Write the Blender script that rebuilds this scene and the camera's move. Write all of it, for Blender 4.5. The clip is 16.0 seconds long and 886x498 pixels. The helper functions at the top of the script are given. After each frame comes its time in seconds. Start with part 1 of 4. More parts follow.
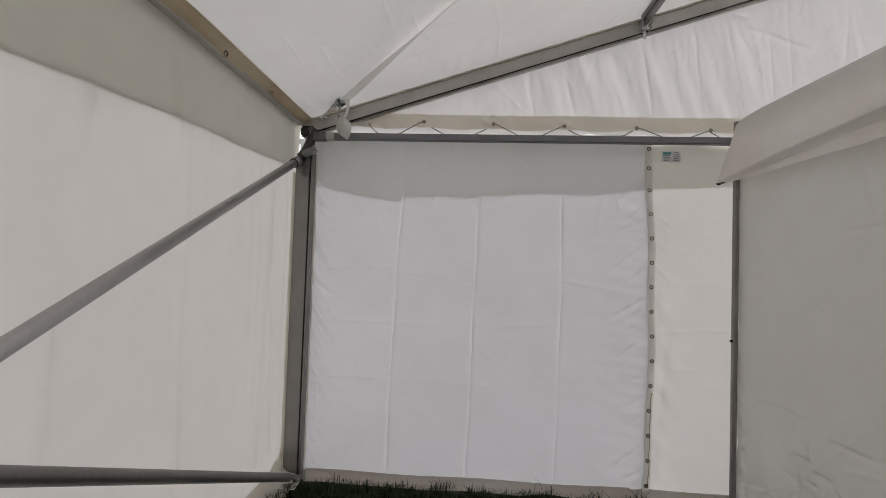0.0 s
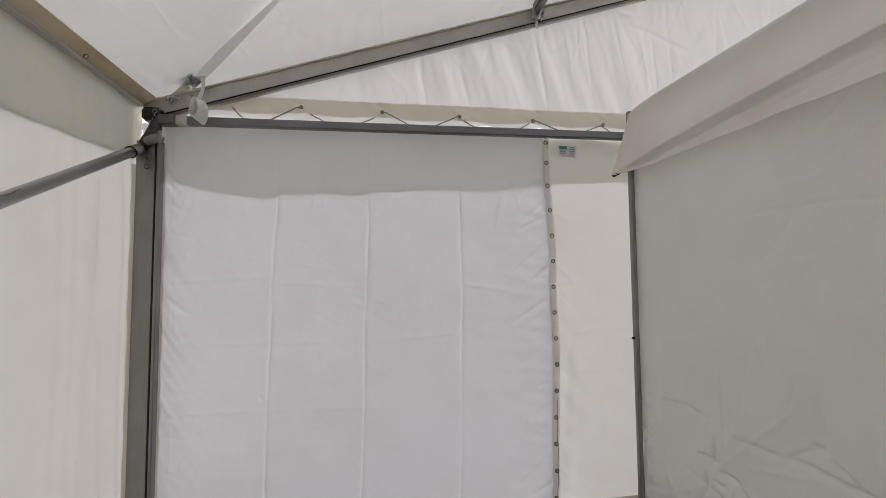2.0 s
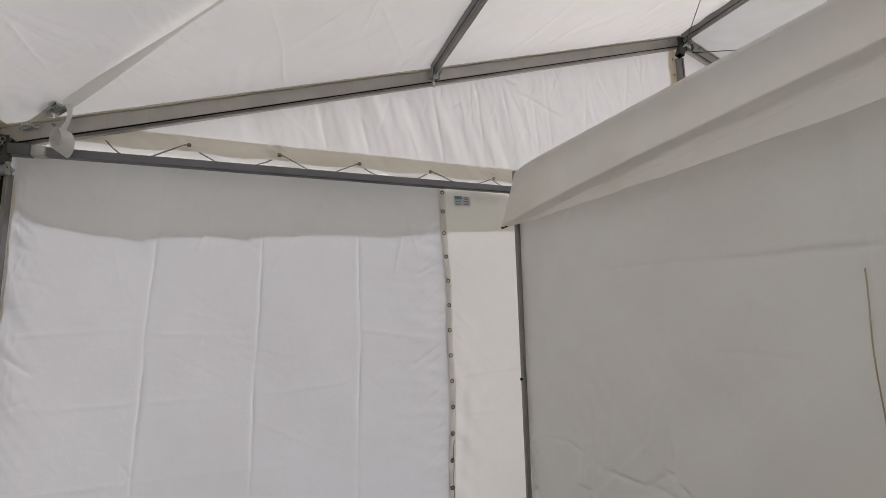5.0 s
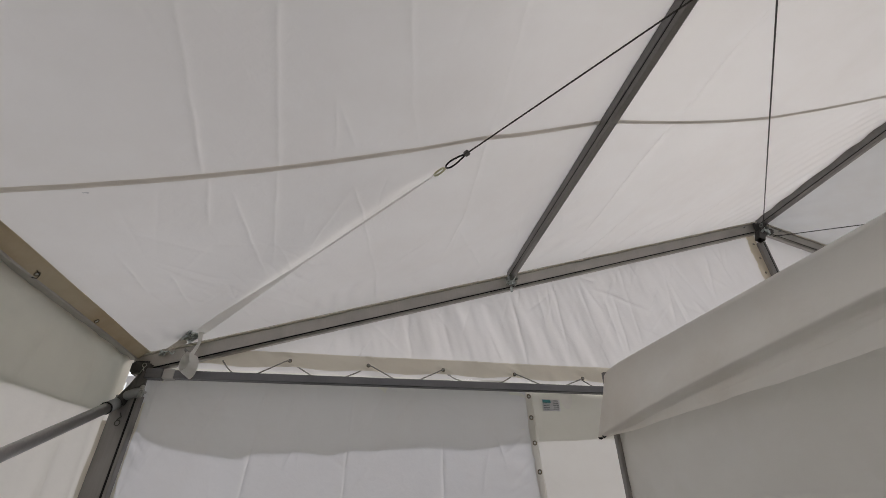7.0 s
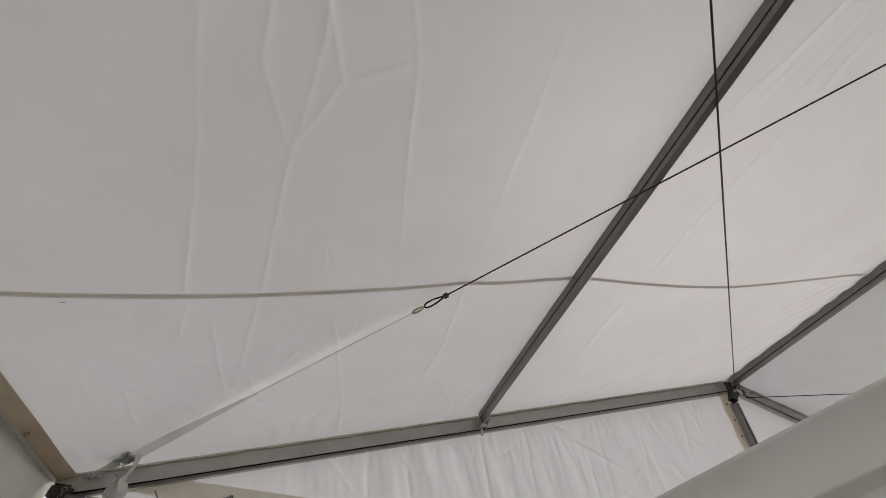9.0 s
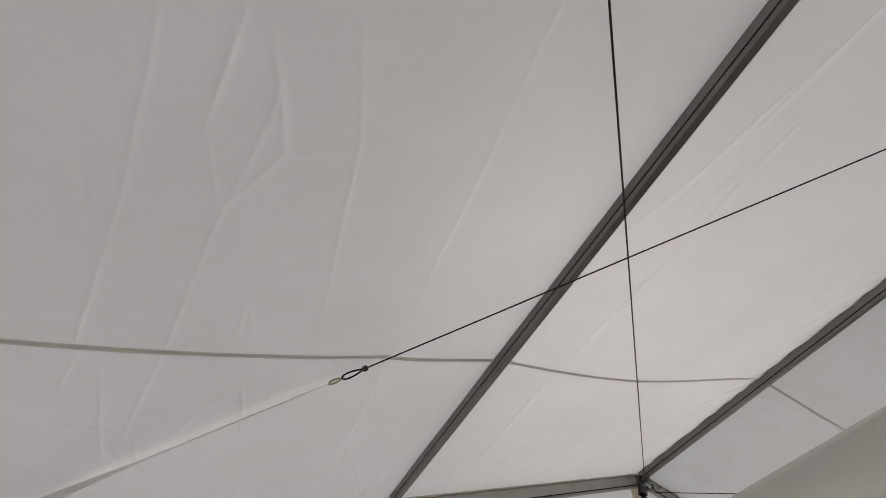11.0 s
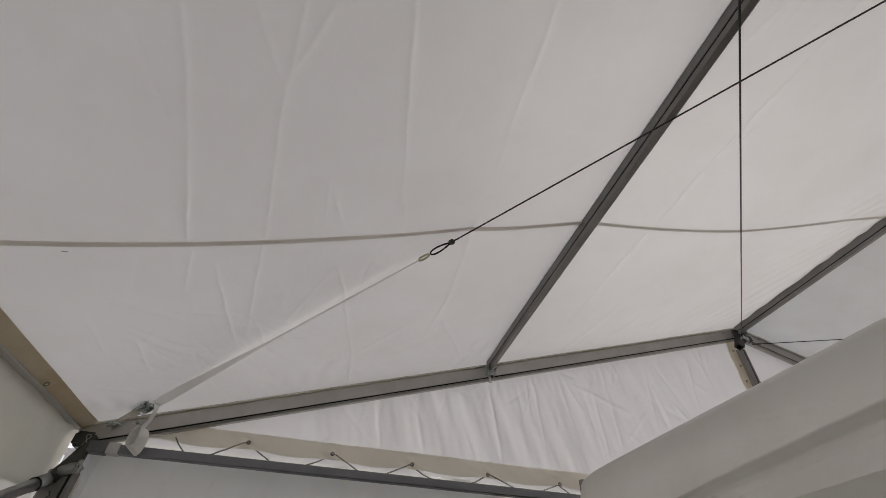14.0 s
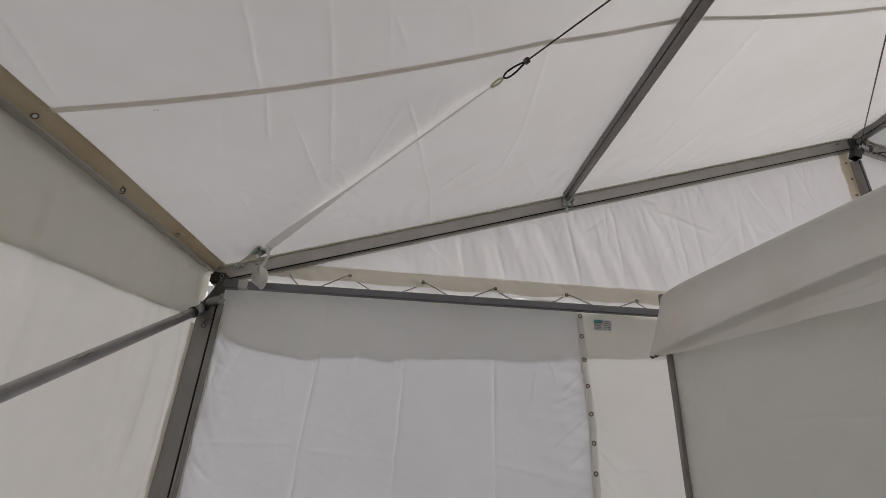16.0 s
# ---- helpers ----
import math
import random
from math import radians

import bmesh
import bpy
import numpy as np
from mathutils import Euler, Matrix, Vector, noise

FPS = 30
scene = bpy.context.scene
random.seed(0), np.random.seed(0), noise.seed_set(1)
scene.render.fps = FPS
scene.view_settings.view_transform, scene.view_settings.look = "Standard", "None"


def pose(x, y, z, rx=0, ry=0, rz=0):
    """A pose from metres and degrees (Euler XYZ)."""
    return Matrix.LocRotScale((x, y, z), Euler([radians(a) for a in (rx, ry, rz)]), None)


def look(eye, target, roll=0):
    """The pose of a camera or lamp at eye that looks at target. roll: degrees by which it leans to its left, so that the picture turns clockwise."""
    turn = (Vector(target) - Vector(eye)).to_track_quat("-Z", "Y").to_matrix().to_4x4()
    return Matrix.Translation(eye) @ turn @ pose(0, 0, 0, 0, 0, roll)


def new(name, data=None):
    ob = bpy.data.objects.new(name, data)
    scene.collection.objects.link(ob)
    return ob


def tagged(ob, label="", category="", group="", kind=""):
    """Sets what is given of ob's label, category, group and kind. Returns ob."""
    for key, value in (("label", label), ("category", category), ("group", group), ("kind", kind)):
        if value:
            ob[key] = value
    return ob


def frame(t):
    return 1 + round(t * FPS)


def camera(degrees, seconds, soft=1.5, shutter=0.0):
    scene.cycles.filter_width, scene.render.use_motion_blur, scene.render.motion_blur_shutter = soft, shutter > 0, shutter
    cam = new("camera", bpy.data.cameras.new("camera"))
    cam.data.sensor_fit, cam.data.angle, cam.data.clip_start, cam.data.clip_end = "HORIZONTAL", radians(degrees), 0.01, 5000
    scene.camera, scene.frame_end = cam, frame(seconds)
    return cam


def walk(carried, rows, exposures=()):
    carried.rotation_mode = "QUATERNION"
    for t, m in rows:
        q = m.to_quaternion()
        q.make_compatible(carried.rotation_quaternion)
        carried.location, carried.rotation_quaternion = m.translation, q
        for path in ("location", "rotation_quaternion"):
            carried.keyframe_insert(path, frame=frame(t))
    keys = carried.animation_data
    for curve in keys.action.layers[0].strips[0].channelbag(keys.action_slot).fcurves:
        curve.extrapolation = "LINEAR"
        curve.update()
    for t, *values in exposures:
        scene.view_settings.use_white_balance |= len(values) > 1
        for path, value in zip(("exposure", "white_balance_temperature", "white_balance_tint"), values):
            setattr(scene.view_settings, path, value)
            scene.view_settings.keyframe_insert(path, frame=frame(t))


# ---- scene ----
cam = camera(90.5, 16.0, soft=0.85)
PATH = [
    (0, (1.023, -2.778, 1.396), (0.901, -0.783, 1.463), 1.9),
    (0.5, (1.128, -2.631, 1.381), (1.115, -0.635, 1.496), 2.0),
    (1, (1.145, -2.528, 1.375), (1.207, -0.532, 1.492), 1.6),
    (1.5, (1.136, -2.47, 1.382), (1.35, -0.485, 1.505), -0.3),
    (2, (1.138, -2.469, 1.368), (1.42, -0.493, 1.486), -0.5),
    (2.5, (1.14, -2.478, 1.342), (1.477, -0.509, 1.442), -0.7),
    (3, (1.15, -2.506, 1.363), (1.557, -0.549, 1.425), -0.7),
    (3.2, (1.156, -2.502, 1.366), (1.643, -0.563, 1.417), -0.8),
    (5.3, (1.139, -2.536, 1.438), (1.852, -0.708, 1.827), -2.0),
    (5.5, (1.16, -2.545, 1.443), (1.811, -0.726, 1.96), -2.4),
    (6, (1.135, -2.549, 1.48), (1.622, -0.781, 2.279), -1.3),
    (6.5, (1.132, -2.564, 1.496), (1.461, -0.821, 2.42), -0.3),
    (7, (1.137, -2.582, 1.499), (1.435, -0.915, 2.564), -0.5),
    (7.5, (1.127, -2.6, 1.523), (1.395, -1.055, 2.764), 1.2),
    (8, (1.122, -2.614, 1.534), (1.375, -1.158, 2.883), 1.7),
    (8.5, (1.121, -2.628, 1.542), (1.399, -1.242, 2.957), 1.9),
    (9, (1.135, -2.668, 1.53), (1.431, -1.358, 3.012), 3.5),
    (9.5, (1.157, -2.682, 1.532), (1.529, -1.44, 3.055), 1.9),
    (10, (1.165, -2.706, 1.526), (1.592, -1.539, 3.093), 0.4),
    (10.2, (1.164, -2.719, 1.52), (1.592, -1.595, 3.118), 0.5),
    (12.5, (1.163, -2.742, 1.53), (1.744, -1.835, 3.215), -3.9),
    (13, (1.185, -2.673, 1.499), (1.837, -1.584, 3.045), -2.7),
    (13.5, (1.179, -2.636, 1.513), (1.711, -1.336, 2.937), 0.2),
    (14, (1.154, -2.606, 1.514), (1.46, -1.166, 2.868), 2.9),
    (14.5, (1.128, -2.607, 1.524), (1.264, -1.094, 2.825), 4.8),
    (15, (1.127, -2.592, 1.502), (1.2, -1.015, 2.73), 4.5),
    (15.5, (1.136, -2.577, 1.489), (1.226, -0.839, 2.475), 3.7),
    (16, (1.122, -2.562, 1.475), (1.22, -0.713, 2.232), 3.2),
]
# the camera's own exposure drifts as it tilts
EXPOSURES = [(0.0, -0.26, 6720, 13), (0.5, -0.22, 6720, 13), (1.0, -0.12, 6720, 13), (3.0, -0.08, 6720, 13), (5.5, -0.14, 6720, 13), (6.0, -0.37, 6720, 13), (6.5, -0.41, 6720, 13), (8.0, -0.48, 6720, 13), (9.5, -0.46, 6720, 13), (12.5, -0.50, 6720, 13), (13.5, -0.54, 6720, 13), (14.0, -0.54, 6720, 13), (15.0, -0.46, 6720, 13), (16.0, -0.48, 6720, 13)]
walk(cam, [(t, look(eye, target, roll)) for t, eye, target, roll in PATH], EXPOSURES)

# ---- daylight ----
world = bpy.data.worlds.new("sky")
scene.world = world
world.use_nodes = True
sky = world.node_tree.nodes.new("ShaderNodeTexSky")
sky.sky_type = "NISHITA"
sky.sun_disc = False
sky.sun_elevation = radians(56)
sky.sun_rotation = radians(54)
sky.dust_density = 4.0
backing = world.node_tree.nodes["Background"]
backing.inputs["Strength"].default_value = 0.38
haze = world.node_tree.nodes.new("ShaderNodeHueSaturation")
haze.inputs["Saturation"].default_value = 0.25
world.node_tree.links.new(sky.outputs[0], haze.inputs["Color"])
world.node_tree.links.new(haze.outputs[0], backing.inputs["Color"])
sun = new("sun", bpy.data.lights.new("sun", "SUN"))
sun.data.energy = 0.85
sun.data.angle = radians(45)
sun.data.color = (1.0, 0.97, 0.935)
sun.matrix_world = look((4.52, 3.29, 8.29), (0, 0, 0))

# ---- the tent's measures ----
K = 0.317                 # rise of the roof per metre
RIDGE = 4.31              # the ridge, across from the corner post
BAY = 4.29                # from one frame to the next
FAR = 2 * RIDGE           # the opposite eave
CLOTH = 0.02              # plane of the gable cloth


def rafter_top(x):
    """Height of the rafters' upper edge at x."""
    return 2.307 + K * (x if x < RIDGE else FAR - x)


# ---- materials ----
def shader(name):
    m = bpy.data.materials.new(name)
    m.use_nodes = True
    tree = m.node_tree
    return m, tree, tree.nodes["Principled BSDF"], tree.nodes["Material Output"]


def node(tree, kind, **values):
    n = tree.nodes.new(kind)
    for key, value in values.items():
        n.inputs[key.replace("_", " ")].default_value = value
    return n


def coords(tree, scale=(1, 1, 1)):
    place = tree.nodes.new("ShaderNodeTexCoord")
    turn = node(tree, "ShaderNodeMapping", Scale=scale)
    tree.links.new(place.outputs["Object"], turn.inputs["Vector"])
    return turn.outputs["Vector"]


def ramp(tree, source, low, high, first, last):
    r = tree.nodes.new("ShaderNodeValToRGB")
    r.color_ramp.elements[0].position, r.color_ramp.elements[1].position = first, last
    r.color_ramp.elements[0].color, r.color_ramp.elements[1].color = (*low, 1), (*high, 1)
    tree.links.new(source, r.inputs["Fac"])
    return r.outputs["Color"]


def tarpaulin(name, colour, through_colour, share, rough=0.45, relief=0.10, stain=0.06, ahead=0.0):
    """Coated fabric that lets a share of the daylight through, part of it scattered straight ahead."""
    m, tree, body, out = shader(name)
    vec = coords(tree)
    large = node(tree, "ShaderNodeTexNoise", Scale=1.3, Detail=6.0, Roughness=0.6)
    small = node(tree, "ShaderNodeTexNoise", Scale=7.0, Detail=5.0, Roughness=0.6)
    weave = node(tree, "ShaderNodeTexNoise", Scale=420.0, Detail=2.0)
    for n in (large, small, weave):
        tree.links.new(vec, n.inputs["Vector"])
    dirty = [c * (1 - stain * (1 + 0.4 * i)) for i, c in enumerate(colour)]
    tone = ramp(tree, large.outputs["Fac"], dirty, colour, 0.35, 0.6)
    tree.links.new(tone, body.inputs["Base Color"])
    body.inputs["Roughness"].default_value = rough
    body.inputs["Specular IOR Level"].default_value = 0.35
    soft = node(tree, "ShaderNodeBump", Strength=relief, Distance=0.02)
    tree.links.new(small.outputs["Fac"], soft.inputs["Height"])
    crumple = node(tree, "ShaderNodeTexNoise", Scale=24.0, Detail=4.0, Roughness=0.55, Distortion=1.2)
    tree.links.new(vec, crumple.inputs["Vector"])
    worn = node(tree, "ShaderNodeBump", Strength=0.10, Distance=0.008)
    tree.links.new(crumple.outputs["Fac"], worn.inputs["Height"])
    tree.links.new(soft.outputs["Normal"], worn.inputs["Normal"])
    fine = node(tree, "ShaderNodeBump", Strength=0.08, Distance=0.001)
    tree.links.new(weave.outputs["Fac"], fine.inputs["Height"])
    tree.links.new(worn.outputs["Normal"], fine.inputs["Normal"])
    tree.links.new(fine.outputs["Normal"], body.inputs["Normal"])
    glow = node(tree, "ShaderNodeBsdfTranslucent", Color=(*through_colour, 1))
    tree.links.new(fine.outputs["Normal"], glow.inputs["Normal"])
    tint = tree.nodes.new("ShaderNodeMix")
    tint.data_type, tint.blend_type = "RGBA", "MULTIPLY"
    tint.inputs[0].default_value = 1.0
    tint.inputs[6].default_value = (*through_colour, 1)
    spots = ramp(tree, small.outputs["Fac"], (0.972, 0.972, 0.972), (1, 1, 1), 0.3, 0.6)
    tree.links.new(spots, tint.inputs[7])
    tree.links.new(tint.outputs[2], glow.inputs["Color"])
    mix = node(tree, "ShaderNodeMixShader", Fac=share)
    tree.links.new(body.outputs[0], mix.inputs[1])
    if ahead:
        haze = node(tree, "ShaderNodeBsdfRefraction", Roughness=1.0, IOR=1.4)
        tree.links.new(tint.outputs[2], haze.inputs["Color"])
        tree.links.new(fine.outputs["Normal"], haze.inputs["Normal"])
        both = node(tree, "ShaderNodeMixShader", Fac=ahead)
        tree.links.new(glow.outputs[0], both.inputs[1])
        tree.links.new(haze.outputs[0], both.inputs[2])
        tree.links.new(both.outputs[0], mix.inputs[2])
    else:
        tree.links.new(glow.outputs[0], mix.inputs[2])
    tree.links.new(mix.outputs[0], out.inputs["Surface"])
    return m


def metal(name, colour, rough, metallic=1.0, stretch=(40, 40, 2)):
    m, tree, body, out = shader(name)
    vec = coords(tree, stretch)
    streak = node(tree, "ShaderNodeTexNoise", Scale=3.0, Detail=6.0, Roughness=0.65)
    tree.links.new(vec, streak.inputs["Vector"])
    blot = node(tree, "ShaderNodeTexNoise", Scale=7.0, Detail=4.0)
    tree.links.new(coords(tree), blot.inputs["Vector"])
    tone = ramp(tree, blot.outputs["Fac"], [c * 0.88 for c in colour], colour, 0.3, 0.62)
    tree.links.new(tone, body.inputs["Base Color"])
    gloss = node(tree, "ShaderNodeMapRange", From_Min=0.3, From_Max=0.7, To_Min=rough - 0.08, To_Max=rough + 0.12)
    tree.links.new(streak.outputs["Fac"], gloss.inputs["Value"])
    tree.links.new(gloss.outputs["Result"], body.inputs["Roughness"])
    body.inputs["Metallic"].default_value = metallic
    bump = node(tree, "ShaderNodeBump", Strength=0.08, Distance=0.002)
    tree.links.new(streak.outputs["Fac"], bump.inputs["Height"])
    tree.links.new(bump.outputs["Normal"], body.inputs["Normal"])
    return m


def plain(name, colour, rough=0.6, vary=0.25, scale=30.0, relief=0.2):
    m, tree, body, out = shader(name)
    grain = node(tree, "ShaderNodeTexNoise", Scale=scale, Detail=5.0)
    tree.links.new(coords(tree), grain.inputs["Vector"])
    tone = ramp(tree, grain.outputs["Fac"], [c * (1 - vary) for c in colour], colour, 0.3, 0.65)
    tree.links.new(tone, body.inputs["Base Color"])
    body.inputs["Roughness"].default_value = rough
    bump = node(tree, "ShaderNodeBump", Strength=relief, Distance=0.003)
    tree.links.new(grain.outputs["Fac"], bump.inputs["Height"])
    tree.links.new(bump.outputs["Normal"], body.inputs["Normal"])
    return m


WALL = tarpaulin("white_wall_fabric", (0.795, 0.795, 0.81), (0.885, 0.892, 0.945), 0.225)
WALL_CREAM = tarpaulin("cream_wall_fabric", (0.80, 0.785, 0.755), (0.985, 0.905, 0.82), 0.88)
PANEL = tarpaulin("second_panel_fabric", (0.81, 0.79, 0.775), (0.92, 0.905, 0.87), 0.27)
ROOF = tarpaulin("roof_fabric", (0.80, 0.79, 0.78), (0.895, 0.885, 0.875), 0.178, ahead=0.135)
# roof fabric past the ridge, its shade put into a dimmer colour
ROOF_SHADED = tarpaulin("shaded_roof_fabric", (0.72, 0.73, 0.735), (0.82, 0.845, 0.865), 0.11, stain=0.10, ahead=0.1)
GABLE = tarpaulin("gable_fabric", (0.82, 0.815, 0.815), (0.91, 0.895, 0.905), 0.30)
VALANCE = tarpaulin("valance_fabric", (0.81, 0.81, 0.77), (0.93, 0.925, 0.86), 0.36)
SKIRT = tarpaulin("skirt_fabric", (0.76, 0.80, 0.78), (0.79, 0.86, 0.835), 0.41)
SCREEN = tarpaulin("partition_fabric", (0.875, 0.873, 0.845), (0.92, 0.915, 0.875), 0.195, rough=0.33)
HEM = tarpaulin("beige_hem_fabric", (0.575, 0.52, 0.39), (0.68, 0.59, 0.42), 0.24, relief=0.2, stain=0.4)
STAINED = tarpaulin("yellowed_fabric", (0.80, 0.745, 0.64), (0.90, 0.82, 0.66), 0.34, stain=0.22)
HEM_LIGHT = tarpaulin("pale_beige_fabric", (0.80, 0.765, 0.68), (0.90, 0.85, 0.74), 0.35, relief=0.2)
HEM_MUD = tarpaulin("muddy_hem_fabric", (0.56, 0.52, 0.485), (0.55, 0.5, 0.44), 0.14, relief=0.2, stain=0.2)
STRIP = tarpaulin("clear_yellowed_strip", (0.85, 0.835, 0.80), (0.97, 0.95, 0.91), 0.76, rough=0.22)
TAPE = tarpaulin("seam_tape", (0.75, 0.715, 0.66), (0.87, 0.825, 0.765), 0.40, ahead=0.15)
WEB = tarpaulin("white_webbing", (0.93, 0.925, 0.905), (0.97, 0.96, 0.94), 0.30, rough=0.7)
ALU = metal("anodised_aluminium", (0.31, 0.297, 0.288), 0.48)
# same aluminium, made paler for the light on rafters and eave beams
RAFTER = metal("lit_aluminium", (0.51, 0.485, 0.455), 0.5, 0.95)
TUBE = metal("galvanised_tube", (0.50, 0.49, 0.485), 0.42)
# darker copy of the tube metal, with the lower brace's shade in its colour
SHADED_TUBE = metal("shaded_galvanised_tube", (0.30, 0.285, 0.275), 0.55)
DARK = metal("dark_steel", (0.12, 0.115, 0.11), 0.5)
ZINC = metal("zinc_plated_steel", (0.42, 0.42, 0.40), 0.3)
WEB_DULL = tarpaulin("dull_webbing", (0.62, 0.58, 0.52), (0.6, 0.55, 0.48), 0.2, rough=0.8)
RATCHET = metal("worn_zinc_steel", (0.58, 0.62, 0.61), 0.28)
WIRE = metal("steel_wire", (0.06, 0.055, 0.05), 0.55, 0.6)
HOLE_GLINT = metal("hole_glint_metal", (0.70, 0.69, 0.66), 0.30)
BRASS = metal("dull_brass", (0.24, 0.20, 0.14), 0.28)
CORD = plain("bungee_cord_sheath", (0.55, 0.53, 0.49), 0.8, 0.85, 170.0)
PAPER = tarpaulin("label_white", (0.86, 0.86, 0.89), (0.9, 0.9, 0.94), 0.42, relief=0.02)
RUST = plain("rust", (0.15, 0.115, 0.095), 0.85, 0.5, 120.0)
PRINT = plain("label_grey_print", (0.25, 0.27, 0.30), 0.5, 0.1)
TEAL = plain("label_teal_print", (0.10, 0.38, 0.40), 0.5, 0.1)
INK = plain("black_rubber", (0.012, 0.011, 0.011), 0.85, 0.2)
PEN = plain("blue_black_ink", (0.06, 0.07, 0.13), 0.6, 0.2)
SOIL = plain("grass_turf", (0.009, 0.018, 0.0035), 0.95, 0.6, 9.0, 1.0)
BLADE = plain("grass_blade", (0.014, 0.034, 0.005), 0.85, 0.55, 5.0)


# ---- building helpers ----
def part(name, bm, material, parent=None, label="", smooth=True):
    me = bpy.data.meshes.new(name)
    bm.to_mesh(me)
    bm.free()
    return place(name, me, material, parent, label, smooth)


def place(name, me, material, parent=None, label="", smooth=True):
    me.materials.append(material)
    if smooth:
        me.polygons.foreach_set("use_smooth", [True] * len(me.polygons))
    ob = new(name, me)
    ob.parent = parent
    if label:
        ob["label"] = label
    return ob


def empty(name, label, category, kind="", group=""):
    return tagged(new(name), label, category, group, kind)


def sheet(name, points, material, parent=None, label=""):
    """A cloth from an array of points (rows, columns, 3)."""
    rows, cols = points.shape[:2]
    n = np.arange(rows * cols).reshape(rows, cols)
    faces = np.stack([n[:-1, :-1], n[:-1, 1:], n[1:, 1:], n[1:, :-1]], -1).reshape(-1, 4)
    me = bpy.data.meshes.new(name)
    me.from_pydata(points.reshape(-1, 3).tolist(), [], faces.tolist())
    return place(name, me, material, parent, label)


def ripple(u, v, lengths, seed, octaves=3):
    """Soft random waves with the given wave lengths along u and v."""
    rng = np.random.default_rng(seed)
    out = np.zeros_like(u)
    for k in range(octaves):
        for _ in range(4):
            a, b = rng.uniform(0.6, 1.5, 2) * (2 ** k) * rng.choice([-1, 1], 2)
            out += np.sin(2 * np.pi * (a * u / lengths[0] + b * v / lengths[1]) + rng.uniform(0, 6.28)) / 4 / (1.7 ** k)
    return out


def creases(u, v, lines, width=0.012):
    """Folds pressed into a cloth: each line is u0, v0, u1, v1 and a height in mm."""
    out = np.zeros_like(u)
    for u0, v0, u1, v1, high in lines:
        du, dv = u1 - u0, v1 - v0
        length = math.hypot(du, dv)
        along = ((u - u0) * du + (v - v0) * dv) / length
        across = ((u - u0) * -dv + (v - v0) * du) / length
        across = across + 0.004 * np.sin(along * 5 + u0 * 20) + 0.0012 * np.sin(along * 31 + v0 * 9)
        soft = min(0.12, 0.45 * length)
        fade = np.clip((along + 0.35 * soft) / soft, 0, 1) * np.clip((length + 0.35 * soft - along) / soft, 0, 1)
        power = 0.65 + 0.35 * np.sin(along * 7 + v1 * 11)
        bend = np.exp(-np.abs(across) / np.where(across > 0, 1.8 * width, width))
        out += 2.0 * high * 0.001 * fade * power * bend
    return out


def crumples(count, us, vs, seed, high, turn=0.35):
    """Faint chance folds, most of them running along v."""
    rng = np.random.default_rng(seed)
    out = []
    for _ in range(count):
        u, v, a, n = rng.uniform(*us), rng.uniform(*vs), rng.normal(0, turn), rng.uniform(0.08, 0.45)
        out.append((u, v, u + n * math.sin(a), v + n * math.cos(a), high * rng.uniform(0.4, 1.0) * rng.choice([-1, 1])))
    return out


def beam(name, a, b, up, wide, high, material, parent=None, slots=(), label="", gap=0.0042):
    """An extruded profile from a to b with keder slots along its sides at the given heights, its upper edges rounded."""
    a, b, up = Vector(a), Vector(b), Vector(up)
    ahead = (b - a).normalized()
    side = ahead.cross(up).normalized()
    up = side.cross(ahead)
    w, r = wide / 2, 0.004
    right = [(w - 0.011, 0), (w - 0.009, 0.002)] if slots else [(w - r, 0), (w, r)]
    for s in slots:
        right += [(w - 0.001, s - gap), (w - 0.014, s - gap), (w - 0.014, s + gap), (w, s + gap)]
    right += [(w, high - r), (w - r, high)]
    ring = right + [(-x, z) for x, z in reversed(right)]
    bm = bmesh.new()
    ends = [[bm.verts.new(p + side * x + up * z) for x, z in ring] for p in (a, b)]
    for i in range(len(ring)):
        j = (i + 1) % len(ring)
        bm.faces.new((ends[0][i], ends[0][j], ends[1][j], ends[1][i]))
    bm.faces.new(ends[0][::-1])
    bm.faces.new(ends[1])
    bmesh.ops.recalc_face_normals(bm, faces=bm.faces)
    bar = part(name, bm, material, parent, label, smooth=False)
    # a black cord is added in each slot to make it read as shaded
    for s in slots:
        for k in (-1, 1):
            seat = [p + side * k * (w - 0.0055) + up * s for p in (a + ahead * 0.003, b - ahead * 0.003)]
            part("slot_shade_cord", pipe(bmesh.new(), seat, gap + 0.001, 6), INK, bar, "black cord that gives the slot its shade")
    return bar


def pipe(bm, points, radius, sides=12, closed=False):
    """A round tube along points, added to bm."""
    points = [Vector(p) for p in points]
    n = len(points)
    rings, ref = [], None
    for i, p in enumerate(points):
        if closed:
            d = points[(i + 1) % n] - points[i - 1]
        else:
            d = points[min(i + 1, n - 1)] - points[max(i - 1, 0)]
        d.normalize()
        if ref is None:
            ref = d.orthogonal().normalized()
        ref = (ref - d * ref.dot(d)).normalized()
        other = d.cross(ref)
        rings.append([bm.verts.new(p + radius * (math.cos(t) * ref + math.sin(t) * other))
                      for t in (2 * math.pi * k / sides for k in range(sides))])
    for i in range(n if closed else n - 1):
        one, two = rings[i], rings[(i + 1) % n]
        for k in range(sides):
            j = (k + 1) % sides
            bm.faces.new((one[k], one[j], two[j], two[k]))
    if not closed:
        bm.faces.new(rings[0][::-1])
        bm.faces.new(rings[-1])
    return bm


def tube(name, points, radius, material, parent=None, label="", sides=14, closed=False):
    return part(name, pipe(bmesh.new(), points, radius, sides, closed), material, parent, label)


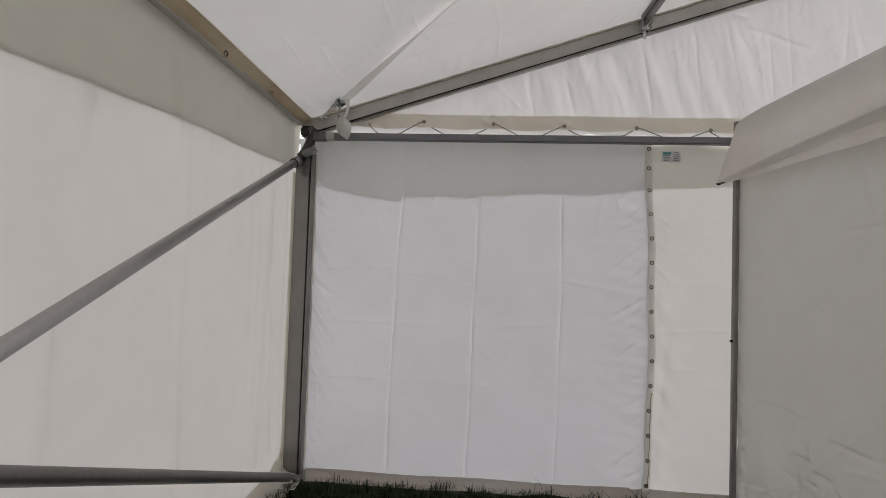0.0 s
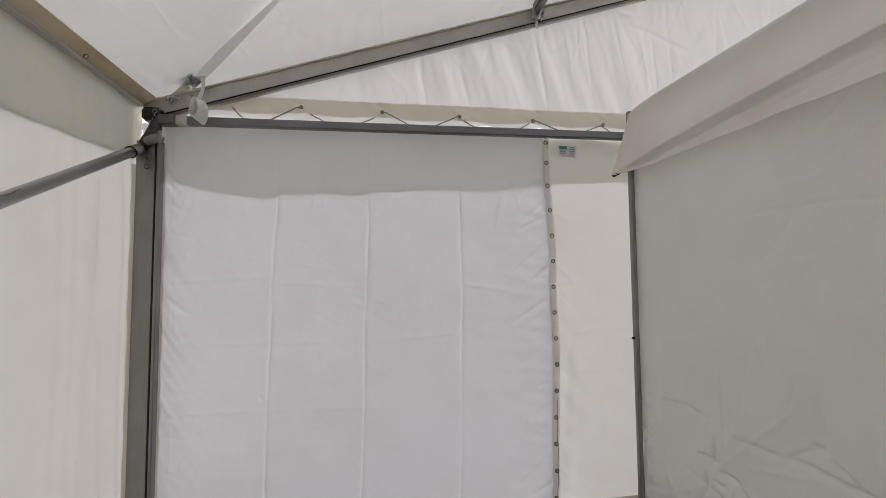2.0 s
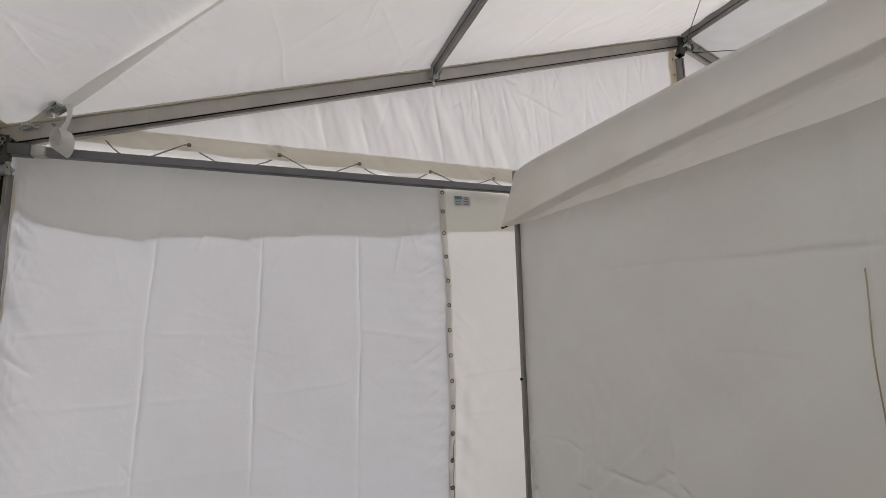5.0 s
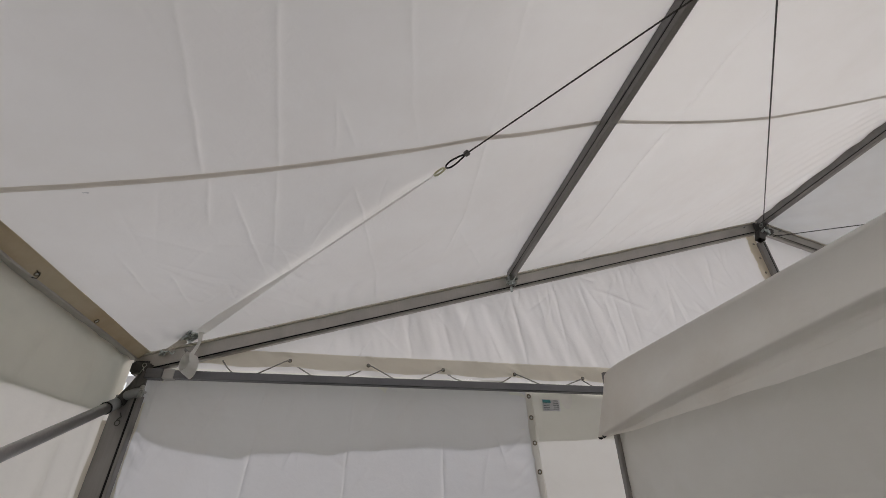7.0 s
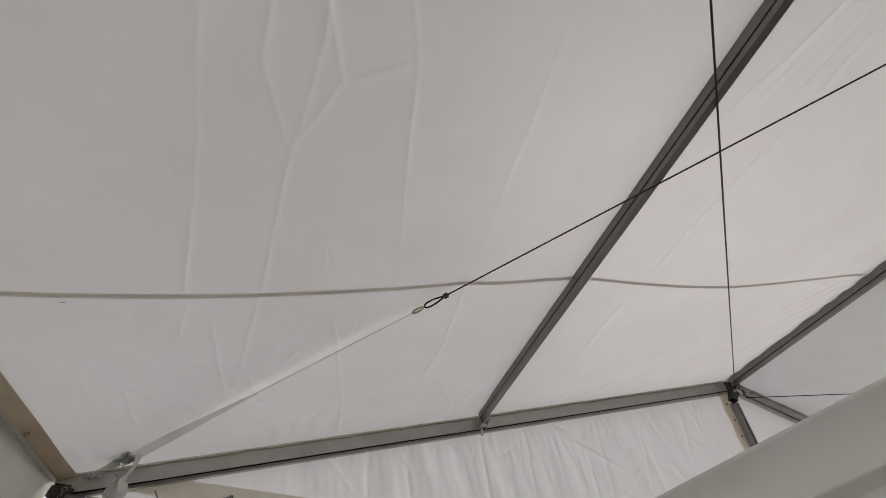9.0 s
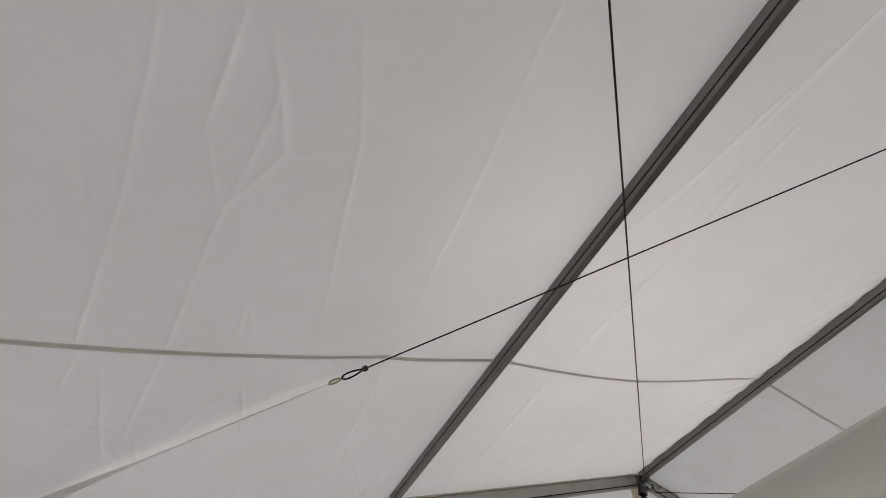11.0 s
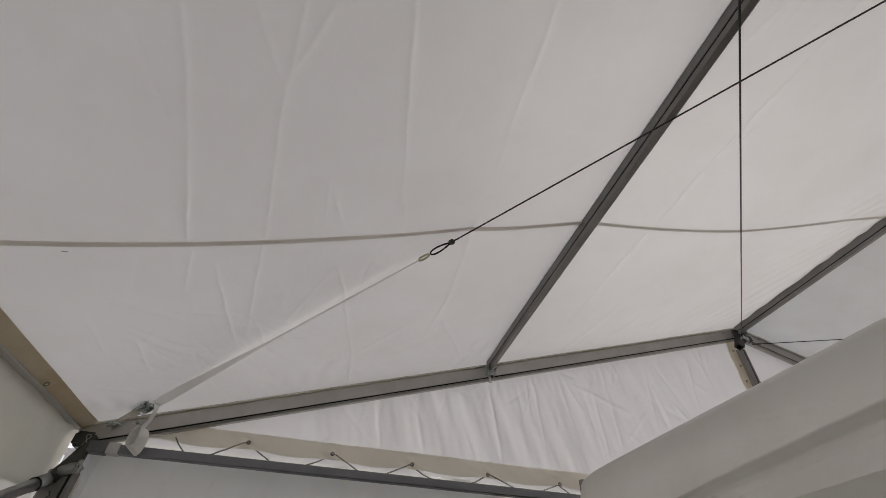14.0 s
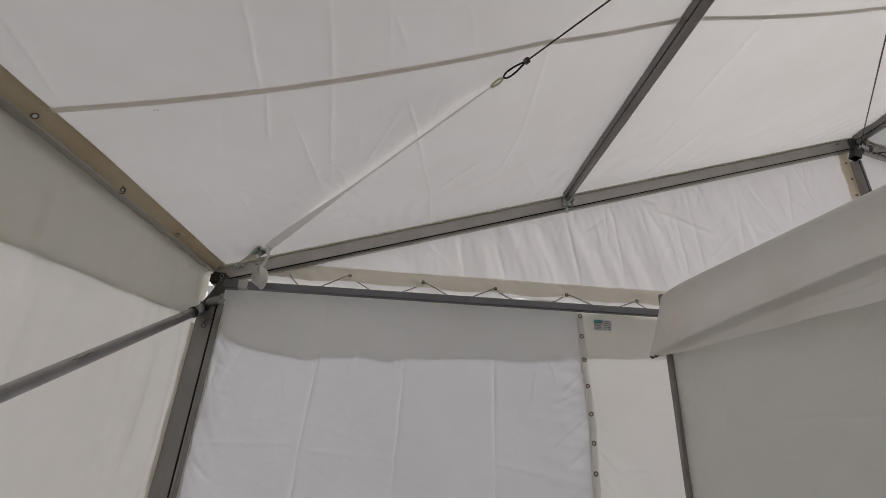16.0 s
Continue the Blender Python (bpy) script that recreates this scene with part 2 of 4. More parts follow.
def block(bm, size, m, bevel=0.003):
    """A box with rounded edges at the pose m, added to bm."""
    old = set(bm.faces)
    made = bmesh.ops.create_cube(bm, size=1.0, matrix=m @ Matrix.Diagonal((*size, 1)))
    edges = list({e for v in made["verts"] for e in v.link_edges})
    if bevel:
        bmesh.ops.bevel(bm, geom=edges, offset=bevel, segments=2, affect="EDGES")
    # flat sides stay flat, the rounded edges alone are smooth
    for e in {e for f in set(bm.faces) - old for e in f.edges}:
        sizes = [f.calc_area() for f in e.link_faces]
        if max(sizes) > 3 * min(sizes) or not bevel:
            e.smooth = False
    return bm


def arc(centre, radius, a, b, steps, axes):
    u, v = Vector(axes[0]), Vector(axes[1])
    return [Vector(centre) + radius * (math.cos(t) * u + math.sin(t) * v)
            for t in (a + (b - a) * k / (steps - 1) for k in range(steps))]


def grommet_mesh():
    """A pressed ring, its hole closed by a disc, lying in the xz plane and facing -y."""
    bm = bmesh.new()
    pipe(bm, arc((0, 0, 0), 0.0088, 0, 2 * math.pi * 15 / 16, 16, ((1, 0, 0), (0, 0, 1))), 0.0028, 6, True)
    ring = len(bm.faces)
    # a bright disc in the hole stands for the daylight seen through it
    bmesh.ops.create_circle(bm, cap_ends=True, radius=0.0068, segments=12, matrix=pose(0, 0.0, 0, 90))
    bm.faces.ensure_lookup_table()
    bm.faces[ring].material_index = 1
    me = bpy.data.meshes.new("grommet")
    bm.to_mesh(me)
    bm.free()
    me.materials.append(BRASS)
    me.materials.append(HOLE_GLINT)
    me.polygons.foreach_set("use_smooth", [True] * len(me.polygons))
    return me


GROMMET = grommet_mesh()


def grommet(m, parent):
    ob = new("grommet", GROMMET)
    ob.parent = parent
    ob.matrix_basis = m
    return ob


# ---- ground ----
def build_ground():
    n = 60
    g = np.linspace(-1, 1, n)
    g = np.sign(g) * (np.abs(g) ** 3) * 400
    x, y = np.meshgrid(g + 1.5, g - 1.5)
    near = np.exp(-((x - 1.5) ** 2 + (y + 1.5) ** 2) / 400)
    z = 0.012 * ripple(x, y, (0.9, 1.1), 3) * near - 0.01
    ob = sheet("ground", np.stack([x, y, z], -1), SOIL)
    tagged(ob, "dark green grass turf under the tent", "ground", kind="structure")


def build_grass():
    """Tufts along the foot of the cloth, denser and taller against the hem."""
    rng = np.random.default_rng(5)
    n = 14000
    x = rng.uniform(-0.6, 3.0, n)
    y = 0.0 - rng.gamma(1.3, 0.28, n)
    ok = (y > -1.8)
    x, y = x[ok], y[ok]
    n = len(x)
    high = rng.uniform(0.018, 0.056, n) * np.clip(1 + 1.1 * ripple(x, y, (0.34, 0.25), 6), 0.3, 2.4) * np.where(rng.uniform(0, 1, n) > 0.985, 1.8, 1.0)
    lean, way, wide = rng.uniform(0, 1.1, n), rng.uniform(0, 6.28, n), rng.uniform(0.0015, 0.003, n)
    verts, faces = [], []
    for i in range(n):
        c, s = math.cos(way[i]), math.sin(way[i])
        px, py, h, w = x[i], y[i], high[i], wide[i]
        b = len(verts)
        for f, k in ((0.0, 1.0), (0.55, 0.8)):
            d = lean[i] * h * f * f
            verts += [(px + c * d - s * w * k, py + s * d + c * w * k, h * f - 0.012),
                      (px + c * d + s * w * k, py + s * d - c * w * k, h * f - 0.012)]
        d = lean[i] * h
        verts.append((px + c * d, py + s * d, h * (1 - 0.25 * lean[i]) - 0.012))
        faces += [(b, b + 1, b + 3, b + 2), (b + 2, b + 3, b + 4)]
    me = bpy.data.meshes.new("grass")
    me.from_pydata(verts, [], faces)
    ob = place("grass", me, BLADE)
    tagged(ob, "short dark green grass blades along the tent wall", "grass", kind="stuff")


build_ground()
build_grass()


# ---- roof ----
ROOF_FOLDS = (
    (0.69, -2.45, 0.66, -2.05, 5), (0.66, -2.05, 0.57, -1.42, 5), (0.84, -2.50, 0.80, -2.21, 4), (0.80, -2.21, 0.86, -2.0, 4),
    (0.93, -2.40, 0.92, -2.26, 4), (0.92, -2.26, 0.87, -2.0, 6), (0.87, -2.0, 0.79, -1.45, 6), (0.90, -2.45, 0.97, -2.2, 5),
    (0.97, -2.2, 0.87, -2.01, 6), (0.98, -2.19, 1.14, -2.27, 5), (1.03, -2.6, 1.14, -2.27, 3), (1.14, -2.27, 1.21, -1.66, 4),
    (1.21, -1.66, 1.26, -1.42, 3), (1.46, -2.84, 1.50, -2.07, 4), (1.50, -2.07, 1.53, -1.51, 4), (1.53, -1.5, 1.55, -0.6, 3),
)
ROOF_FOLDS_LOW = (
    (0.98, -1.66, 0.97, -1.46, 5), (0.99, -1.64, 1.03, -1.47, 5), (0.58, -1.38, 0.52, -1.15, 4), (0.63, -1.28, 0.62, -0.6, 3),
    (0.82, -1.55, 0.66, -0.68, 3), (1.03, -1.2, 1.15, -0.48, 4), (1.15, -0.48, 1.16, -0.12, 5), (1.01, -1.2, 0.84, -0.8, 3),
    (1.15, -0.46, 1.39, -0.7, 4), (1.56, -0.74, 1.78, -0.28, 4), (1.56, -1.0, 1.50, -0.5, 3), (0.19, -0.99, 0.18, -0.7, 4),
    (0.02, -1.43, 0.09, -1.75, 3), (0.30, -0.8, 0.27, -0.45, 3), (0.20, -1.9, 0.12, -2.4, 3),
)
ROOF_FOLDS_HIGH = (
    (2.44, -0.50, 2.45, -1.40, 8), (2.45, -1.40, 2.47, -1.82, 8), (2.47, -1.82, 2.55, -2.00, 7), (2.47, -1.84, 2.50, -2.22, 6), (2.50, -2.22, 2.53, -2.95, 6),
    (2.47, -3.30, 2.30, -2.32, 7), (2.41, -3.00, 2.25, -2.31, 7), (2.33, -2.60, 2.20, -2.22, 5), (2.44, -2.70, 2.40, -2.35, -4),
    (2.75, -0.90, 2.62, -0.20, 4), (2.87, -0.20, 2.98, -0.47, 5), (3.12, -0.16, 3.26, -0.50, 4), (3.40, -0.25, 3.50, -0.62, 5), (2.60, -0.15, 2.68, -0.40, 4),
)


# lines of the wind bracing: strap and cables
A0, A1 = Vector((0.195, -0.075, 2.402)), Vector((RIDGE - 0.03, -BAY + 0.03, 3.515))
W0 = Vector((0.20, -0.075, 2.385))      # where the cable's own line would reach the rafter
B0, B1 = Vector((RIDGE - 0.03, -0.085, 3.555)), Vector((0.145, -BAY + 0.03, 2.332))
C0, C1 = Vector((RIDGE + 0.04, -0.085, 3.495)), Vector((FAR - 0.2, -BAY + 0.03, 2.33))


def hung(x, y):
    """The cloth above the frame, sagging between the eave, the purlin and the ridge, and between the frames."""
    near = np.where(x < RIDGE, x, FAR - x)
    base = 2.312 + K * near + 0.012 * np.exp(-((near - 2.055) / 0.3) ** 2)
    low = np.clip(near / 2.055, 0, 1)
    top = np.clip((near - 2.055) / (RIDGE - 2.055), 0, 1)
    span = np.clip(np.sin(np.pi * np.clip(-y / BAY, 0, 1)), 0, 1) ** 0.6
    return base - (0.047 * np.sin(np.pi * low) ** 0.9 + 0.060 * np.sin(np.pi * top) ** 1.5) * span


def roof_height(x, y):
    """The hung cloth, held up where it rests on the strap and the cables."""
    z = hung(x, y)
    for a, b in ((A0, A1), (B0, B1), (C0, C1)):
        d = b - a
        f = ((x - a.x) * d.x + (y - a.y) * d.y) / (d.x ** 2 + d.y ** 2)
        off = np.hypot(x - a.x - f * d.x, y - a.y - f * d.y)
        f = np.clip(f, 0.03, 0.97)
        side = (x - a.x) * d.y - (y - a.y) * d.x
        steep = np.where(side > 0, 0.14, 0.10)
        lift = a.z + f * d.z + 0.012 - hung(a.x + f * d.x, a.y + f * d.y) - steep * off
        z = z + np.where(lift > -0.08, (lift + np.sqrt(lift ** 2 + 0.00012)) / 2, 0)
        if a is A0:
            # a soft swell is added along one side of the strap to brighten the cloth
            swell = np.where(side > 0, off / 0.075 * np.exp(1 - off / 0.075), 0)
            z = z + 0.013 * swell * np.clip((f - 0.05) / 0.04, 0, 1) * np.clip((0.285 - f) / 0.03, 0, 1)
    return z


def build_roof():
    x = np.concatenate([np.arange(-0.15, 2.2, 0.0042), np.arange(2.2, RIDGE, 0.006), np.linspace(RIDGE, FAR + 0.15, 150)])
    y = np.concatenate([np.arange(0.05, -0.8, -0.011), np.arange(-0.8, -2.7, -0.0075), np.arange(-2.7, -BAY - 0.1, -0.014)])
    xx, yy = np.meshgrid(x, y)
    z = roof_height(xx, yy)
    z += 0.0022 * ripple(xx, yy, (0.9, 1.3), 11)
    z += 0.72 * creases(xx, yy, ROOF_FOLDS, 0.0064) + 0.65 * creases(xx, yy, ROOF_FOLDS_LOW, 0.0058) + 0.95 * creases(xx, yy, ROOF_FOLDS_HIGH, 0.0075)
    z += creases(xx, yy, crumples(90, (0.05, RIDGE), (-BAY, -0.1), 12, 1.3), 0.009)
    z += creases(xx, yy, crumples(60, (0.10, 0.75), (-1.0, -0.12), 13, 1.4, 1.3), 0.007)
    near = np.exp(-np.clip(-yy, 0, 9) / 0.30)
    patch = np.clip(0.25 + 0.9 * ripple(xx, yy, (1.1, 0.8), 15), 0, 1)
    z += 0.0075 * near * patch * np.sin(xx * 22 + 5 * np.sin(xx * 3) + yy * 14 + 2 * np.sin(yy * 9 + xx * 5)) * np.clip((xx - 0.2) / 1.0, 0, 1)
    z += 0.005 * near * patch * np.sin(xx * 47 + yy * 25 + 3 * np.sin(xx * 7) + 2 * np.sin(yy * 13))
    high = np.exp(-((xx - RIDGE) / 0.5) ** 2)
    z += 0.004 * high * np.sin((yy * 0.8 + xx) * 40 + 3 * np.sin(yy * 5))
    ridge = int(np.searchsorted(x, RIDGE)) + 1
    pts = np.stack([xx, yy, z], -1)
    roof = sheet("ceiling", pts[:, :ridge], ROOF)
    beyond = sheet("ceiling_far", pts[:, ridge - 1:], ROOF_SHADED)
    tagged(beyond, "greyish roof fabric past the ridge, dimmed in colour for shade", "tent roof", kind="structure")
    tagged(roof, "white translucent roof fabric with pressed folds", "tent roof", kind="structure")
    # the welded seam that runs up the slope
    for a, b in ((-0.02, RIDGE - 0.02), (RIDGE + 0.02, FAR)):
        u = np.linspace(a, b, 160)
        mid = -1.407 + 0.010 * np.sin(u * 3.1) + 0.03 * np.clip(1 - abs(u - 3.0) / 1.0, 0, 1)
        slim = np.where(u < 2.06, 1.0, np.where(u < RIDGE, 0.85, 0.55))
        rows = [np.stack([u, mid + d * slim, roof_height(u, mid + d * slim) - 0.006], -1) for d in (-0.012, -0.004, 0.004, 0.012)]
        sheet("seam_band", np.array(rows), TAPE if a < RIDGE else ROOF_SHADED, roof, "welded seam band")
    # two short pen marks
    for x, y in ((0.245, -1.365), (0.20, -1.84)):
        line = [(x + d, y + 0.2 * d, float(roof_height(np.array(x + d), np.array(y + 0.2 * d))) - 0.005) for d in (-0.007, 0.0, 0.008)]
        part("pen_mark", pipe(bmesh.new(), line, 0.0009, 6), PEN, roof, "short dark pen mark")
    # the scalloped skirts that hang outside, over the walls
    u = np.linspace(0.004, RIDGE, 420)
    scallop = 1.784 + 0.055 * u + 0.140 * np.exp(-u / 0.19)
    scallop -= 0.030 * np.exp(-np.abs(u - 0.53) / np.where(u < 0.53, 0.13, 0.035)) + 0.020 * np.exp(-((u - 0.975) / 0.07) ** 2)
    scallop -= 0.008 * np.exp(-((u - 1.24) / 0.06) ** 2) + 0.022 * np.exp(-((u - 1.76) / 0.15) ** 2)
    scallop += 0.002 * np.sin(u * 31 + 2 * np.sin(u * 4)) + 0.0012 * np.sin(u * 73)
    rows = []
    for f in np.linspace(0, 1, 24):
        h = 2.244 + (scallop - 2.244) * f
        rows.append(np.stack([u, CLOTH + 0.0055 + 0.004 * ripple(u, h, (1.1, 1.4), 21), h], -1))
    sheet("skirt", np.array(rows), VALANCE, roof, "skirt hanging outside over the gable wall")
    u = np.linspace(0.03, -BAY, 300)
    hem = 1.992 + 0.057 * u + 0.005 * np.sin(u * 4.1) + 0.002 * np.sin(u * 19)
    rows = []
    for f in np.linspace(0, 1, 24):
        h = 2.275 + (hem - 2.275) * f
        rows.append(np.stack([-0.1345 + 0.004 * ripple(u, h, (1.0, 1.6), 41), u, h], -1))
    sheet("skirt", np.array(rows), SKIRT, roof, "skirt hanging outside over the side wall")
    # the inner flap that is laced to the eave beam
    u = np.linspace(-0.02, -BAY, 300)
    rows = []
    for f in np.linspace(0, 1, 12):
        rows.append(np.stack([-0.014 - 0.046 * f + 0.002 * np.sin(u * 14) * f + 0.004 * np.sin(u * 4.7) * (1 - f), u, 2.303 - 0.040 * f ** 1.3 + 0.0015 * np.sin(u * 9) - 0.004 * np.sin(np.pi * f) * np.sin(u * 7.2 + 4 * f + 2 * np.sin(u * 3)), ], -1))
    flap = sheet("lacing_flap", np.array(rows), HEM, roof, "beige flap with brass grommets laced to the eave beam")
    for i in range(9):
        grommet(pose(-0.050, -0.542 - 0.437 * i, 2.270, 0, 0, 0) @ Matrix.Rotation(radians(42), 4, "Y") @ Matrix.Rotation(radians(90), 4, "Z"), flap)
        if i % 2:
            # a cord end comes out of every second grommet and turns back under the beam
            g = Vector((-0.046, -0.542 - 0.437 * i, 2.268))
            tube("cord_end", [g + Vector((0.004, -0.020, 0.006)), g + Vector((0.006, 0.0, -0.002)), g + Vector((-0.010, 0.016, -0.008)), g + Vector((-0.020, 0.006, -0.011))], 0.0016, INK, flap, "dark lacing cord end", 6)
    return roof


build_roof()


# ---- gable wall ----
def seam_x(z):
    """The line of the laced joint between the two gable panels."""
    return 2.118 + 0.040 * np.sin(np.pi * np.clip((2.2 - z) / 2.5, 0, 1)) + 0.004 * np.sin(z * 9)


def build_gable_wall():
    wall = empty("wall_north", "white fabric gable wall of two laced panels", "tent wall", "structure")
    # main panel, from the corner post to the laced joint
    z = np.arange(0.052, 2.192, 0.009)
    f = np.linspace(0, 1, 620)
    ff, zz = np.meshgrid(f, z)
    left = -0.13
    xx = left + (seam_x(zz) - left) * ff
    # small gaps at the post let the day in
    xx = np.where((np.abs(zz - 1.965) < 0.030) & (xx < -0.010), -0.010, xx)
    xx = np.where((np.abs(zz - 2.035) < 0.045) & (xx < -0.016), -0.016, xx)
    xx = np.where((np.abs(zz - 2.128) < 0.026) & (xx < -0.106), -0.106, xx)
    folds = ((0.588, 1.86, 0.555, 1.2, 5), (0.555, 1.2, 0.533, 0.06, 5), (1.075, 1.86, 1.055, 1.1, 5), (1.055, 1.1, 1.037, 0.06, 5),
             (1.592, 1.86, 1.605, 1.2, 5), (1.605, 1.2, 1.578, 0.06, 5), (0.60, 2.2, 0.588, 1.86, 2), (1.08, 2.2, 1.075, 1.86, 2),
             (0.06, 1.35, 0.55, 1.36, -2.2), (0.06, 1.02, 0.9, 1.0, -1.6), (1.6, 1.32, 2.1, 1.24, -2.0), (0.58, 1.33, 1.06, 1.31, -1.2), (1.06, 1.0, 1.58, 1.03, -1.3), (1.45, 0.98, 1.6, 1.05, 2),
             (0.1, 0.66, 1.2, 0.64, -1.2), (0.535, 0.70, 0.50, 0.66, 3), (0.535, 0.70, 0.50, 0.74, 2))
    y = CLOTH + 0.004 * ripple(xx, zz, (1.1, 1.4), 21) - 0.75 * creases(xx, zz, folds, 0.0065)
    edge = np.exp(-np.abs(xx - 0.03) / 0.07)
    y += 0.0045 * edge * ripple(zz + 0.7 * xx, xx, (0.42, 0.5), 24) + 0.004 * edge ** 1.5 * ripple(zz + 0.9 * xx, xx, (0.17, 0.3), 25, 2)
    joint = np.exp(-(1 - ff) * 2.1 / 0.13)
    y += 0.009 * joint * ripple(zz + 0.5 * (1 - ff), ff, (0.30, 0.3), 26)
    # drag wrinkles that lead away from the lacing and from the post
    rng = np.random.default_rng(29)
    drag = []
    for i in range(15):
        h = 2.0 - 0.15 * i + rng.uniform(-0.03, 0.03)
        n = rng.uniform(0.10, 0.24)
        drag.append((2.115, h, 2.115 - n, h - n * rng.uniform(0.5, 1.1), rng.uniform(1.5, 4.0)))
        drag.append((2.115, h - 0.06, 2.115 - 0.6 * n, h - 0.06 - n * rng.uniform(0.0, 0.5), rng.uniform(1.0, 2.5)))
        drag.append((0.02, h + 0.04, 0.02 + 0.6 * n, h + 0.04 - n * rng.uniform(-0.3, 0.9), rng.uniform(1.0, 2.5)))
    y -= 1.4 * creases(xx, zz, drag, 0.008)
    y -= 0.8 * creases(xx, zz, crumples(45, (0.1, 2.0), (0.1, 1.8), 27, 0.7, 1.2), 0.006)
    y -= 0.8 * creases(xx, zz, crumples(42, (0.08, 2.0), (1.86, 2.16), 30, 3.0, 1.5), 0.011)
    y -= 0.8 * creases(xx, zz, crumples(60, (0.015, 0.09), (0.1, 2.0), 35, 2.6, 1.1), 0.007) * np.exp(-np.clip(xx - 0.05, 0, 9) / 0.05)
    top = np.exp(-np.clip(2.2 - zz, 0, 9) / 0.10)
    y += 0.004 * top * np.sin(xx * 17 + 2 * np.sin(xx * 5))
    sheet("wall_panel", np.stack([xx, y, zz], -1), WALL, wall, "white panel with pressed vertical folds")
    # second panel, behind the joint and on past the ridge
    f = np.linspace(0, 1, 260)
    ff, zz = np.meshgrid(f, z)
    left = seam_x(zz) - 0.02
    xx = left + (RIDGE + 0.1 - left) * ff ** 1.4
    y = CLOTH + 0.012 + 0.004 * ripple(xx, zz, (0.9, 1.2), 23)
    joint = np.exp(-(xx - left) / 0.10)
    low = np.clip((1.5 - zz) / 1.0, 0.15, 1)
    y += 0.002 * joint * low * np.sin(zz * 13 + (xx - left) * 14 + 2 * np.sin(zz * 4))
    y += 0.010 * np.exp(-((xx - left - 0.09) / 0.07) ** 2) * np.clip((1.5 - zz) / 0.7, 0.15, 1) * ripple(xx + 0.45 * zz, zz, (0.33, 0.60), 28, 2)
    drag = []
    for i in range(11):
        h = 1.75 - 0.15 * i + rng.uniform(-0.03, 0.03)
        n = rng.uniform(0.08, 0.20)
        drag.append((2.15, h, 2.15 + 0.8 * n, h - n * rng.uniform(0.4, 1.1), rng.uniform(-2.5, 3.5)))
    drag += [(2.19, 1.01, 2.40, 1.03, -2.2), (2.40, 1.03, 2.70, 1.035, -2.2), (2.22, 0.79, 2.70, 0.80, -1.6), (2.20, 1.32, 2.60, 1.33, -1.0)]
    y -= 0.8 * creases(xx, zz, drag, 0.012)
    sheet("wall_panel", np.stack([xx, y, zz], -1), PANEL, wall, "cream panel beyond the laced joint")
    # beige edge that runs in the corner post
    z = np.linspace(0.06, 2.05, 360)
    rows = [np.stack([0.008 + d + 0.003 * np.sin(z * 31 + 2 * np.sin(z * 9)) * (d > 0.01), CLOTH - 0.014 - 0.2 * d + 0.003 * np.sin(z * 47 + 200 * d + 3 * np.sin(z * 11)), z], -1) for d in (0.0, 0.005, 0.011)]
    sheet("keder_edge", np.array(rows), HEM_LIGHT, wall, "beige edge strip beside the post")
    # mud hem along the foot
    u = np.linspace(0.02, RIDGE, 300)
    rows = []
    for k, (d, h) in enumerate(((0.0, 0.064), (-0.004, 0.052), (-0.006, 0.026), (-0.012, 0.006), (-0.03, -0.006))):
        rows.append(np.stack([u, CLOTH - 0.004 + d + 0.004 * np.sin(u * 13) * (k > 1), h + 0.004 * np.sin(u * 7) + 0.0 * u], -1))
    sheet("hem", np.array(rows), HEM_MUD, wall, "beige mud hem lying on the grass")
    # clear strip over the joint, with its row of grommets
    z = np.linspace(0.05, 2.19, 220)
    rows = []
    for k, d in enumerate((-0.024, -0.021, -0.011, 0.0, 0.008, 0.016, 0.019)):
        bulge = (0.003, 0.009, 0.011, 0.012, 0.014, 0.011, 0.003)[k] + 0.002 * np.sin(z * 41.3 + d * 60)
        rows.append(np.stack([seam_x(z) + d + 0.0012 * np.sin(z * 13 + d * 30) + 0.0010 * np.sin(z * 47 + k), CLOTH - bulge, z], -1))
    strip = sheet("joint_strip", np.array(rows), STRIP, wall, "yellowed strip over the laced joint")
    for i in range(15):
        h = (2.153, 2.031, 1.893)[i] if i < 3 else 1.745 - 0.1505 * (i - 3)
        grommet(pose(float(seam_x(np.array(h))) - 0.006, CLOTH - 0.0165, h) @ Matrix.Scale(1.15, 4), strip)
    z = np.linspace(0.1, 0.65, 40)
    tube("lacing_cord", [(float(seam_x(np.array(h))) + 0.002 + 0.002 * math.sin(h * 40), CLOTH - 0.0165, float(h)) for h in z], 0.0026, HEM, strip, sides=6)
    # upper cloth under the rafters
    u = np.concatenate([np.arange(0.02, RIDGE, 0.007), np.linspace(RIDGE, FAR, 100)])
    f = np.linspace(0, 1, 90)
    uu, ff = np.meshgrid(u, f)
    near = np.where(uu < RIDGE, uu, FAR - uu)
    zz = 2.24 + (2.307 + K * near - 0.01 - 2.24) * ff
    y = CLOTH + 0.004 * ripple(uu, zz, (0.7, 1.4), 31)
    hang = np.clip((near - 0.3) / 1.0, 0.1, 1) * np.clip((3.7 - near) / 1.4, 0.2, 1)
    y += hang * (0.0075 * ripple(uu + 0.12 * np.sin(zz * 4 + uu), zz, (0.42, 2.4), 32, 2) + 0.0026 * ripple(uu + 0.2 * zz, zz, (0.16, 0.9), 33, 2))
